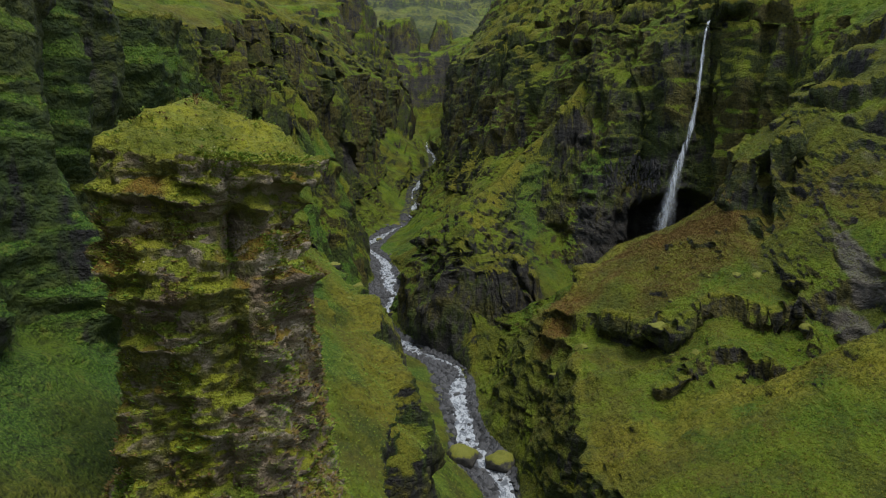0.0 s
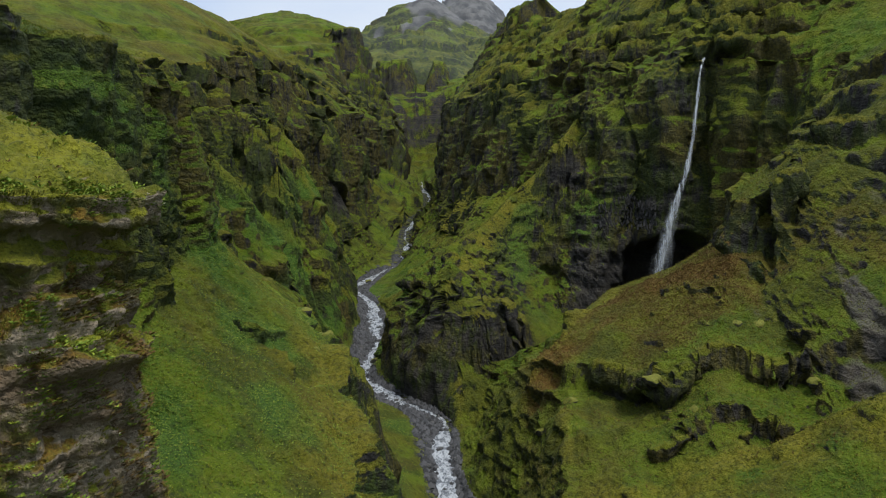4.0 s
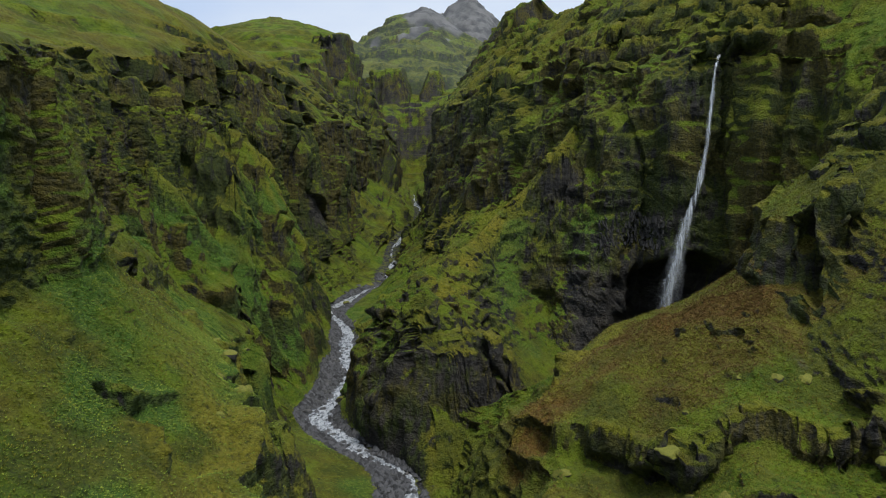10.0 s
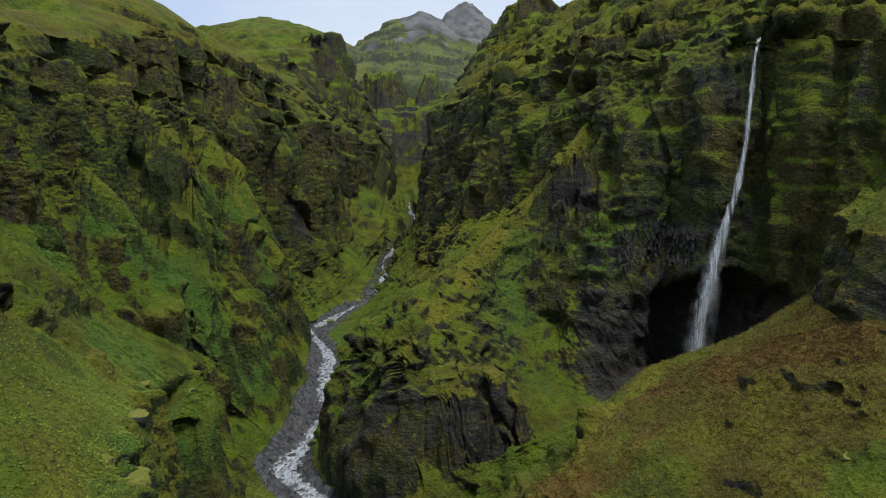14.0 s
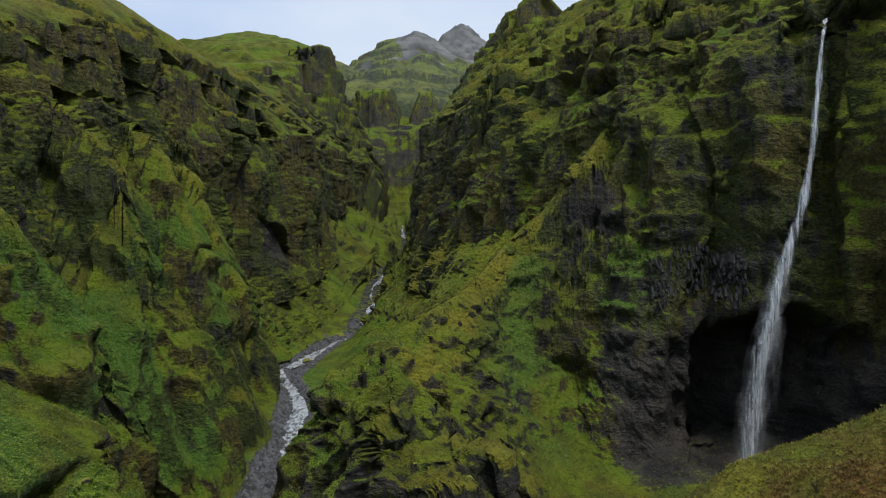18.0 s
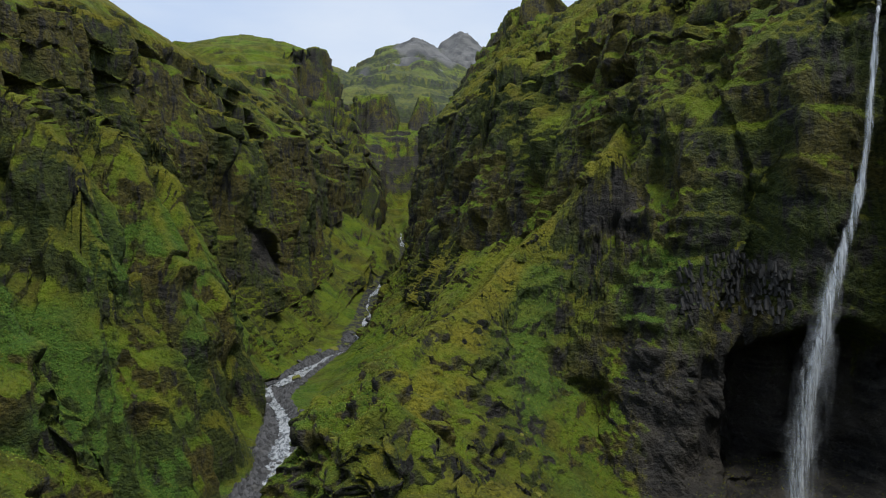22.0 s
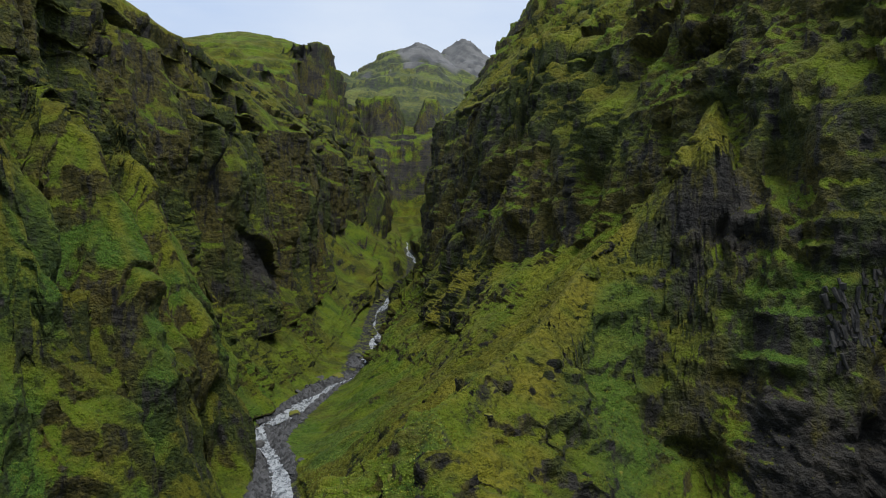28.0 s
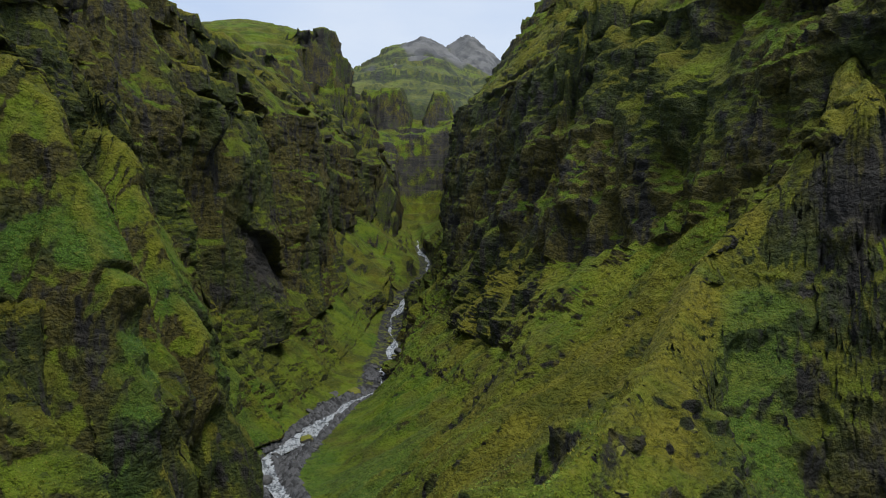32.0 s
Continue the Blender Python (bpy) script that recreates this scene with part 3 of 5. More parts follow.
def relief(g, keep, wrap=False, strength=1.0):
    """Gives a smooth sheet its gullies, beds, ledges and hummocks."""
    shape = g.shape
    for step in (0, 1):
        n = grid_normals(g, wrap)
        p = g.reshape(-1, 3).astype(np.float32)
        nf = n.reshape(-1, 3)
        steep = smooth01(1 - np.abs(nf[:, 2]), 0.26, 0.62)
        crag = 0.35 + 0.65 * smooth01(fbm(p, (30, 30, 22), 2, 2), -0.2, 0.3)
        k = keep.ravel() * strength
        if step == 0:
            d = fbm(p, 34, 3, 1) * (1.6 + 2.6 * steep)
            flank = np.exp(-(np.maximum(np.abs(p[:, 0] - 66) - 18, 0) / 12) ** 2 - (np.maximum(np.abs(p[:, 1] - 405) - 20, 0) / 10) ** 2) * (1 - smooth01(p[:, 2], 88, 102))
            flank = np.maximum(flank, np.exp(-(np.maximum(np.abs(p[:, 0] - 30) - 12, 0) / 6) ** 2 - (np.maximum(np.abs(p[:, 1] - 250) - 45, 0) / 12) ** 2))
            d += ridged(p, 8, 3, 7) * 2.2 * flank
            spur = smooth01(p[:, 0], -18, -8) * (1 - smooth01(p[:, 0], 34, 48)) * smooth01(p[:, 1], 312, 322) * (1 - smooth01(p[:, 1], 405, 425)) * (1 - smooth01(p[:, 2], 60, 70))
            d += (ridged(p, (15, 15, 24), 3, 91) * 4.2 + ridged(p, (6, 6, 9), 2, 92) * 1.2) * spur
            steep = steep * (1 - 0.8 * flank)
            d += ridged(p, (26, 26, 190), 2, 3) * 6.5 * steep
            d += ridged(p, (9, 9, 75), 2, 5) * 2.6 * steep
            d -= smooth01(ridged(p, (19, 19, 150), 2, 6), 0.42, 0.8) * 5.5 * steep
            d += ridged(p, (3.6, 3.6, 26), 2, 8) * 0.9 * steep * crag
            d += ridged(p, (11, 11, 11), 2, 9) * 0.5 * (1 - steep)
            ribs = smooth01(p[:, 0], -35, -10) * smooth01(p[:, 1], 385, 420) * (1 - smooth01(p[:, 1], 640, 720)) * (1 - 0.7 * steep)
            tilted = np.stack([p[:, 0] / 55 + p[:, 1] / 160, p[:, 1] / 9 - p[:, 0] / 30, p[:, 2] / 60], -1)
            d += ridged(tilted, 1.0, 3, 23) * 4.2 * ribs
        else:
            warp = p[:, 2] + 6 * fbm(p, 38, 3, 11) + 0.02 * p[:, 1]
            broken = smooth01(fbm(p, (22, 22, 12), 3, 13), -0.15, 0.25)
            bedded = 0.7 + 0.3 * smooth01(p[:, 0], 15, 50) * smooth01(p[:, 2], 85, 105) + 0.4 * smooth01(p[:, 2], 118, 135) * smooth01(p[:, 0], -20, 20)
            plain = 1 - 0.8 * smooth01(-p[:, 0], 15, 45) * (1 - smooth01(p[:, 2] - 0.06 * np.maximum(p[:, 1] - 500, 0), 108, 124)) * (p[:, 1] > 150)
            d = plain * ledge(warp, 12.5, 0.15) * 1.5 * steep * broken * bedded
            d += plain * ledge(warp * 0.8 + 3, 22, 0.2) * 2.6 * steep * smooth01(p[:, 1], 640, 800)
            d += plain * ledge(warp + 1.3 + 2 * vnoise(p / 9, 14), 3.6, 0.15) * 0.4 * bedded * steep * smooth01(fbm(p, (13, 13, 7), 2, 12), -0.1, 0.4)
            d += fbm(p, (3.2, 3.2, 5), 3, 15, 0.6) * (0.14 + 0.5 * steep * crag)
            d += ridged(p, (2.0, 2.0, 2.6), 2, 18) * (0.03 + 0.28 * steep * crag)
            d += fbm(p, 1.1, 2, 21) * (0.14 + 0.26 * steep)
            pw = p + 2.0 * np.stack([vnoise(p / 4, 31), vnoise(p / 4, 32), vnoise(p / 4, 33)], -1)
            c1, o1 = cells(pw, (8, 8, 5.5), 35)
            c2, o2 = cells(pw, (2.9, 2.9, 2.0), 37)
            d += (0.5 - c1) * (0.25 + 0.9 * steep) + o1 * 0.7 * steep * crag
            spur = smooth01(p[:, 0], -18, -8) * (1 - smooth01(p[:, 0], 34, 48)) * smooth01(p[:, 1], 312, 322) * (1 - smooth01(p[:, 1], 405, 425)) * (1 - smooth01(p[:, 2], 60, 70))
            d += ((0.5 - c1) * 1.6 + o1 * 1.1) * spur
            d += (0.5 - c2) * (0.08 + 0.4 * steep) + o2 * 0.4 * steep * crag
            out = smooth01(ridged(p, (7, 7, 5), 3, 25), 0.26, 0.42) * smooth01(fbm(p, 36, 2, 28), -0.2, 0.2)
            d += out * 0.6 * (1 - 0.6 * steep)
        d -= (0.9 + 0.9 * steep) if step == 0 else (0.35 + 0.2 * steep)
        g = (p + nf * (d * k)[:, None]).reshape(shape)
    return g


# the hill behind the left rim
G[..., 2] = np.where(SEG < 1.4, np.maximum(G[..., 2], 372 - 0.42 * np.hypot((G[..., 0] + 236) / 1.2, G[..., 1] - 1172)), G[..., 2])


def ridge(g, line, left, right, rough=1.0, reach=1e9):
    """Raises the sheet to a crest that runs along line (x, y, z), falling away at the slopes left and right of it."""
    x, y = g[..., 0], g[..., 1]
    p = g.reshape(-1, 3).astype(np.float32)
    wob = (fbm(p, 12, 3, 51) * 2.2 * rough).reshape(x.shape)
    least, slope, legs = np.full(x.shape, 1e9), np.full(x.shape, right), []
    for (x0, y0, z0), (x1, y1, z1) in zip(line, line[1:]):
        dx, dy = x1 - x0, y1 - y0
        t = np.clip(((x - x0) * dx + (y - y0) * dy) / (dx * dx + dy * dy), 0, 1)
        ox, oy = x - x0 - t * dx, y - y0 - t * dy
        d = np.hypot(ox, oy)
        slope = np.where(d < least, np.where(dx * oy - dy * ox > 0, left, right), slope)
        least = np.minimum(d, least)
        legs.append((z0 + t * (z1 - z0), d))
    best = np.maximum.reduce([z - slope * np.maximum(d - 0.6, 0) - 7 * np.maximum(d - reach, 0) for z, d in legs]) + wob
    g[..., 2] = np.maximum(g[..., 2], best)


def scarp(g, line, drop):
    """Breaks a slope along line: a rock step on its near side that runs out lower down."""
    x, y = g[..., 0], g[..., 1]
    p = g.reshape(-1, 3).astype(np.float32)
    wob = (fbm(p, 16, 4, 59, 0.6) * 10.0).reshape(x.shape)
    least, s, along = np.full(x.shape, 1e9), np.zeros(x.shape), np.zeros(x.shape)
    for i, ((x0, y0), (x1, y1)) in enumerate(zip(line, line[1:])):
        dx, dy = x1 - x0, y1 - y0
        t = ((x - x0) * dx + (y - y0) * dy) / (dx * dx + dy * dy)
        tc = np.clip(t, 0, 1)
        d = np.hypot(x - x0 - tc * dx, y - y0 - tc * dy)
        s = np.where(d < least, np.sign(dy * (x - x0) - dx * (y - y0)) * d, s)
        along = np.where(d < least, i + tc, along)
        least = np.minimum(d, least)
    s = s + wob
    end = smooth01(along, 0.0, 0.35) * (1 - smooth01(along, len(line) - 1.35, len(line) - 1.0))
    g[..., 2] -= drop * smooth01(s, 0, 1.8) * (1 - smooth01(s, 8, 26)) * end


def block(g, cx, cy, rx, ry, top, tilt=(0, 0), wall=5.0):
    """Raises a steep-sided block of rock with a rough oval plan and a tilted top."""
    x, y = g[..., 0], g[..., 1]
    near = (np.abs(x - cx) < rx * 2.5) & (np.abs(y - cy) < ry * 2.5)
    p = g[near].astype(np.float32)
    p[:, 2] = top
    a, b = (p[:, 0] - cx) / rx, (p[:, 1] - cy) / ry
    d = np.hypot(a, b) + 0.3 * fbm(p, 0.7 * min(rx, ry), 3, 57)
    t = top + tilt[0] * (p[:, 0] - cx) + tilt[1] * (p[:, 1] - cy) - wall * np.maximum(d - 1, 0) * min(rx, ry)
    z = g[..., 2]
    z[near] = np.maximum(z[near], t)


# crest of the red hill, the near ridge, the spur beside the river
LEFT_BANK = G[..., 2].copy()
G[..., 2] -= 13 * np.exp(-((G[..., 1] - 197 + 0.15 * (G[..., 0] - 70)) / 8) ** 2) * smooth01(G[..., 0], 36, 56) * (1 - smooth01(G[..., 0], 100, 118))
ridge(G, [(34, 250, 19), (50, 262, 30), (67, 277, 45), (78, 262, 52), (99, 252, 64)], 1.3, 0.55)
ridge(G, [(30, 182, -5), (50, 181, 5), (73, 182, 16), (90, 178, 27), (106, 172, 38), (140, 160, 64)], 1.8, 0.55, 0.7)
ridge(G, [(8, 330, 39), (10, 344, 49), (8, 374, 53), (30, 406, 63)], 0.9, 1.25)
ridge(G, [(30, 406, 62), (46, 431, 77), (58, 436, 88), (74, 428, 111), (78, 440, 114), (90, 458, 132)], 1.35, 3.0)
ridge(G, [(12, 346, 47), (26, 352, 36), (36, 354, 22)], 1.6, 1.4)
ridge(G, [(31, 407, 60), (36, 398, 48), (41, 388, 33)], 1.8, 1.6, 1.6)
block(G, 12, 322, 20, 9, 33, (0.0, 0.25), 6.0)
block(G, -6, 352, 9, 14, 34, (0.3, 0.1), 5.0)
# small spurs that lock into one another further up
for line in (((4, 668, 84), (-10, 664, 60), (-20, 660, 40)), ((8, 742, 100), (-8, 738, 74), (-22, 734, 50)), ((14, 830, 116), (0, 826, 92), (-12, 822, 66)), ((20, 920, 132), (6, 914, 104), (-4, 908, 80))):
    ridge(G, line, 1.1, 1.1, 1.4)
G[..., 2] = np.where(G[..., 0] < (rx - half_l)[:, None], LEFT_BANK, G[..., 2])
for line in (((-74, 800, 104), (-50, 802, 82), (-36, 804, 60)), ((-66, 876, 116), (-42, 878, 98), (-26, 880, 78))):
    ridge(G, line, 0.9, 0.9, 1.2)
# fins of the left wall
ridge(G, [(-92, 262, 88), (-80, 286, 64), (-59, 309, 35)], 1.2, 1.6, 0.6)
ridge(G, [(-105, 345, 112), (-98, 346, 97), (-86, 349, 83), (-74, 352, 65), (-64, 356, 44), (-58, 358, 24)], 1.8, 1.8)
ridge(G, [(-100, 400, 122), (-80, 398, 102), (-73, 396, 80), (-67, 396, 50), (-61, 396, 24)], 2.6, 2.6)
ridge(G, [(-99, 444, 126), (-77, 441, 107), (-71, 440, 88), (-66, 438, 58), (-62, 436, 32)], 2.8, 2.8)
ridge(G, [(-102, 490, 132), (-82, 488, 112), (-76, 487, 80), (-68, 486, 44), (-63, 484, 33)], 2.9, 2.9)
ridge(G, [(-100, 532, 138), (-86, 530, 110), (-78, 529, 76), (-69, 528, 40)], 3.0, 3.0)
scarp(G, [(24, 236), (36, 246), (52, 233), (73, 212), (92, 206), (104, 203)], 6.0)
scarp(G, [(54, 196), (74, 191), (96, 187)], 5.0)
scarp(G, [(-48, 262), (-58, 250), (-66, 238)], 5.0)
scarp(G, [(-24, 172), (-34, 176), (-42, 180)], 3.0)
block(G, -58, 312, 13, 17, 34, (-0.5, 0.1))
block(G, -30, 214, 9, 7, 39, (-0.5, 0.0), 3.0)
block(G, 108, 213, 7, 6, 46, (0.3, 0.0))
block(G, 109, 256, 8, 13, 86, (1.0, 0.0), 3.6)
block(G, 48, 872, 18, 20, 257, (0.08, 0), 5.0)
block(G, 66, 822, 11, 16, 250, (0.3, 0), 5.0)
block(G, 78, 772, 13, 18, 250, (0.1, 0), 5.0)
block(G, 88, 722, 20, 16, 262, (0.6, 0), 6.0)
block(G, -128, 1012, 29, 32, 305, (0.06, 0.0), 5.0)
block(G, -126, 985, 34, 24, 268, (-0.1, 0.1), 3.0)
block(G, -50, 1290, 56, 38, 312, (0.0, 0.25), 3.0)
block(G, 62, 560, 16, 12, 176, (0.5, 0))
block(G, 104, 470, 12, 9, 178, (0.5, 0))
block(G, -62, 408, 9, 12, 28, (-0.4, 0.0), 6.0)
for cx, cy, r, top in ((-72, 481, 3.0, 67), (-73, 446, 3.4, 72), (-76, 434, 2.6, 66), (-79, 422, 3.0, 72), (-70, 468, 2.4, 54), (-74, 455, 3.0, 76)):
    block(G, cx, cy, r, r * 1.2, top, (0, 0), 5.0)
# nothing raised may stand in the river or hang over it
BASE = np.stack([gx, gz], -1)
side = G[..., 0] - rx[:, None]
clear = np.where(side < 0, -side - half_l[:, None], side - half_r[:, None])
limit = np.maximum(BASE[..., 1], rz[:, None] + 0.6 + 2.6 * np.maximum(clear - 1.5, 0))
G[..., 2] = np.minimum(G[..., 2], limit)
G[..., 0], G[..., 2] = blurred(G[..., 0], 2, 1), blurred(blurred(G[..., 2], 2, 1), 1, 0)
# cliff bands step the upper slopes
p = G.reshape(-1, 3).astype(np.float32)
wz = G[..., 2] + (5 * fbm(p, 45, 3, 141) + 0.03 * p[:, 1]).reshape(gz.shape)
for step, seed in ((44.0, 149), (13.0, 143), (6.0, 147)):
    fr = (wz / step) % 1.0
    dz = (smooth01(fr, *((0.6, 0.82) if step > 40 else (0.52, 0.92))) - fr) * step
    where = np.maximum(smooth01(SEG, 1.2, 1.8) * (1 - smooth01(SEG, 2.9, 3.05)), smooth01(SEG, 15.9, 16.1) * (1 - smooth01(SEG, 17.0, 17.2)))
    where = np.maximum(where, smooth01(G[..., 1], 740, 840) * (SEG < 1.5) * (SEG > 0.02))
    where = np.maximum(where, smooth01(G[..., 1], 1095, 1115) * (1 - smooth01(G[..., 1], 1240, 1300)))
    if step > 40:
        where = smooth01(G[..., 1], 800, 860) * (1 - smooth01(G[..., 1], 1040, 1080)) * (SEG < 2.2) * (SEG > 0.02)
    where = where * smooth01(fbm(p, 40, 2, seed), -0.25, 0.2).reshape(gz.shape)
    G[..., 2] += dz * where * (0.9 if step > 10 else 0.45)


def at_height(z, vals):
    return curve(-np.asarray(z, float), [-v for v in FZ], vals)


def groove(back, wide):
    """Cuts the groove in the cliff down which the water drops."""
    near = (np.abs(G[..., 0] - 122) < 45) & (G[..., 1] > 340) & (G[..., 1] < 392) & (G[..., 2] > 24) & (G[..., 2] < 156)
    q = G[near]
    aside = np.abs(q[:, 0] - at_height(q[:, 2], FX))
    need = np.maximum(at_height(q[:, 2], FY) + back + 0.02 * aside ** 2 - q[:, 1], 0)
    q[:, 1] += need * (1 - smooth01(aside, 0.45 * wide, wide)) * smooth01(q[:, 2], 24, 34) * (1 - smooth01(q[:, 2], 144, 155))
    G[near] = q


G[..., 2] += 7 * fbm(G.reshape(-1, 3).astype(np.float32), (70, 120, 90), 3, 171).reshape(gz.shape) * smooth01(G[..., 1], 1130, 1205) * (SEG > 2.5) * (SEG < 15.5)
groove(9, 24)
keep = 1 - 0.86 * inbed
keep *= 1 - 0.6 * smooth01(G[..., 1], 985, 1040) * (1 - smooth01(G[..., 2], 150, 165)) * (SEG > 4.5)
keep *= 1 - 0.75 * smooth01(G[..., 1], 1060, 1110) * (SEG > 2.5) * (SEG < 15.5)
keep *= 1 - 0.6 * np.exp(-((G[..., 0] - 54) / 13) ** 2 - ((G[..., 1] - 390) / 17) ** 2) * (G[..., 2] < 50)
keep[:, -1] = keep[:, 0] = 0.3
G = relief(G, keep)
# sharp crests of the spur and of the near ridge
ridge(G, [(8, 330, 40), (10, 344, 50), (8, 374, 55), (30, 406, 65), (46, 431, 81), (58, 436, 92), (74, 428, 115)], 1.1, 1.7, 0.5, 5.5)
ridge(G, [(74, 428, 113), (78, 440, 116), (90, 458, 133)], 1.2, 2.6, 0.6, 4.0)
ridge(G, [(30, 182, -4), (50, 181, 6), (73, 182, 17), (90, 178, 28), (106, 172, 39), (140, 160, 65)], 2.2, 0.62, 0.6, 9.0)
ridge(G, [(-4, 352, 40), (-12, 358, 30), (-18, 364, 16)], 1.4, 1.4, 0.9, 3.0)
ridge(G, [(10, 341, 51), (0, 334, 43), (-8, 330, 32), (-12, 328, 20)], 1.1, 2.2, 0.6, 5.0)
ridge(G, [(10, 341, 51), (22, 340, 41), (32, 341, 29), (42, 344, 15)], 1.2, 2.0, 0.6, 4.5)
ridge(G, [(8, 374, 55), (-4, 376, 44), (-14, 380, 30)], 1.3, 1.5, 0.6, 4.0)
ridge(G, [(26, 350, 36), (34, 352, 26), (42, 356, 14)], 1.5, 1.5, 0.9, 3.0)
ridge(G, [(31, 407, 62), (36, 398, 50), (41, 388, 35), (46, 380, 24)], 1.6, 1.6, 0.9, 3.5)
for line in (((-98, 346, 99), (-86, 349, 85), (-74, 352, 67), (-64, 356, 46)), ((-80, 398, 104), (-73, 396, 82), (-67, 396, 52)), ((-77, 441, 109), (-71, 440, 90), (-66, 438, 60)),
             ((-82, 488, 114), (-76, 487, 82), (-68, 486, 46)), ((-86, 530, 112), (-78, 529, 78), (-69, 528, 42))):
    ridge(G, line, 2.0, 2.0, 0.9, 2.5)
G[..., 2] = np.minimum(G[..., 2], np.maximum(limit, rz[:, None] + 0.4))
# the cave that the fall has cut under the columns
dx, dz = (G[..., 0] - 122 + 9 * fbm(G.reshape(-1, 3).astype(np.float32), 13, 3, 161).reshape(gz.shape)) / 33, G[..., 2]
hollow = smooth01(1 - np.abs(dx), 0, 0.7) * smooth01(60 + 4 * np.sin(G[..., 0] / 9) - dz, 0, 9) * smooth01(G[..., 1], 366, 378) * (1 - smooth01(G[..., 1], 425, 450)) * (SEG > 12)
G[..., 1] += 26 * hollow


# shallow caves and niches
for cx, cy, cz, sx, sy, sz, px, py in ((-72, 236, 86, 25, 13, 6, -10, 0), (90, 466, 141, 14, 12, 8, 12, 8), (79, 424, 86, 9, 8, 5, 2, 7),
                                       (-90, 470, 100, 25, 7, 9, -6, 0), (64, 408, 34, 10, 10, 8, 3, 6)):
    w = np.exp(-np.clip(((G[..., 0] - cx) / sx) ** 2 + ((G[..., 1] - cy) / sy) ** 2 + ((G[..., 2] - cz) / sz) ** 2, 0, 30) ** 2)
    G[..., 0] += px * w
    G[..., 1] += py * w
# the overhang in the left wall: a slanting roof, and pale rock under it
roof = 88 - 0.45 * (G[..., 1] - 596)
over = smooth01(roof - G[..., 2], 0, 1.6) * smooth01(G[..., 2], 52, 80) * smooth01(G[..., 1], 574, 592) * (1 - smooth01(G[..., 1], 622, 636)) * (G[..., 0] < -48) * (G[..., 0] > -100)
G[..., 0] -= 8.0 * over
groove(2.0, 7)
N = grid_normals(G)
flat = G.reshape(-1, 3)
canyon_me = mesh_from("canyon_ground", flat, grid_faces(ROWS_N, COLS_N), TERRAIN)
fx, fy, fz = flat.T
bedf = inbed.ravel()
bedf = bedf * (1 - smooth01(fy, 1000, 1080)) * (1 - smooth01(fz - np.repeat(rz, COLS_N), 1.6, 3.2))
attribute(canyon_me, "gravel", smooth01(bedf + 0.55 * fbm(flat.astype(np.float32), (3.5, 6, 3), 3, 45), 0.42, 0.66))
patch = fbm(flat.astype(np.float32), 22, 3, 31)


def along_line(line, reach):
    """1 on a line through (x, y) points, falling to 0 at reach metres from it."""
    least = np.full(len(flat), 1e9, np.float32)
    for (x0, y0), (x1, y1) in zip(line, line[1:]):
        ddx, ddy = x1 - x0, y1 - y0
        t = np.clip(((fx - x0) * ddx + (fy - y0) * ddy) / (ddx * ddx + ddy * ddy), 0, 1)
        least = np.minimum(least, np.hypot(fx - x0 - t * ddx, fy - y0 - t * ddy))
    return 1 - smooth01(least, 0.3 * reach, reach)


herbs = smooth01(patch, -0.02, 0.3) * smooth01(-fx, -20, 25) * (1 - smooth01(fy, 420, 640)) * (1 - smooth01(fz, 75, 110))
herbs = np.maximum(herbs, smooth01(patch, 0.1, 0.3) * np.exp(-((fx - 70) / 25) ** 2 - ((fy - 385) / 20) ** 2))
herbs = np.maximum(herbs, 0.75 * smooth01(patch, -0.05, 0.2) * np.exp(-(np.maximum(np.abs(fx - 66) - 20, 0) / 10) ** 2 - (np.maximum(np.abs(fy - 405) - 18, 0) / 8) ** 2) * (fz < 92))
herbs = np.maximum(herbs, 0.85 * smooth01(patch, -0.1, 0.2) * smooth01(-fx, 36, 44) * (1 - smooth01(fy, 205, 225)) * smooth01(fz, 70, 78) * (1 - smooth01(fz, 100, 110)))
attribute(canyon_me, "herbs", herbs)
heath = 0.5 * smooth01(0.8 * patch + 1.25 * np.exp(-(((fx - 82) / 26) ** 2 + ((fy - 250) / 24) ** 2)), 0.42, 0.85) * smooth01(fx, 40, 60) * (1 - smooth01(fy, 300, 320)) * (1 - smooth01(fz, 70, 85))
slant = np.stack([(0.8 * fx + 0.6 * fy) / 11, (0.6 * fx - 0.8 * fy) / 46, fz / 30], -1).astype(np.float32)
heath = np.maximum(heath, (0.04 + 0.32 * smooth01(fbm(slant, 1.0, 3, 37), 0.05, 0.35)) * smooth01(fx, 25, 45) * (1 - smooth01(fy, 290, 310)) * (1 - smooth01(fz, 70, 85)))
heath = np.maximum(heath, 0.22 * smooth01(patch, -0.1, 0.25) * smooth01(fz, 118, 140) * smooth01(-fx, 80, 100) * (1 - smooth01(fy, 700, 900)))
heath = np.maximum(heath, 0.9 * along_line([(40, 244), (56, 256), (72, 266), (84, 256), (97, 246)], 11.0) * smooth01(patch, -0.5, 0.0))
heath = heath * (0.25 + 0.75 * smooth01(fy, 196, 216))
attribute(canyon_me, "heath", heath)


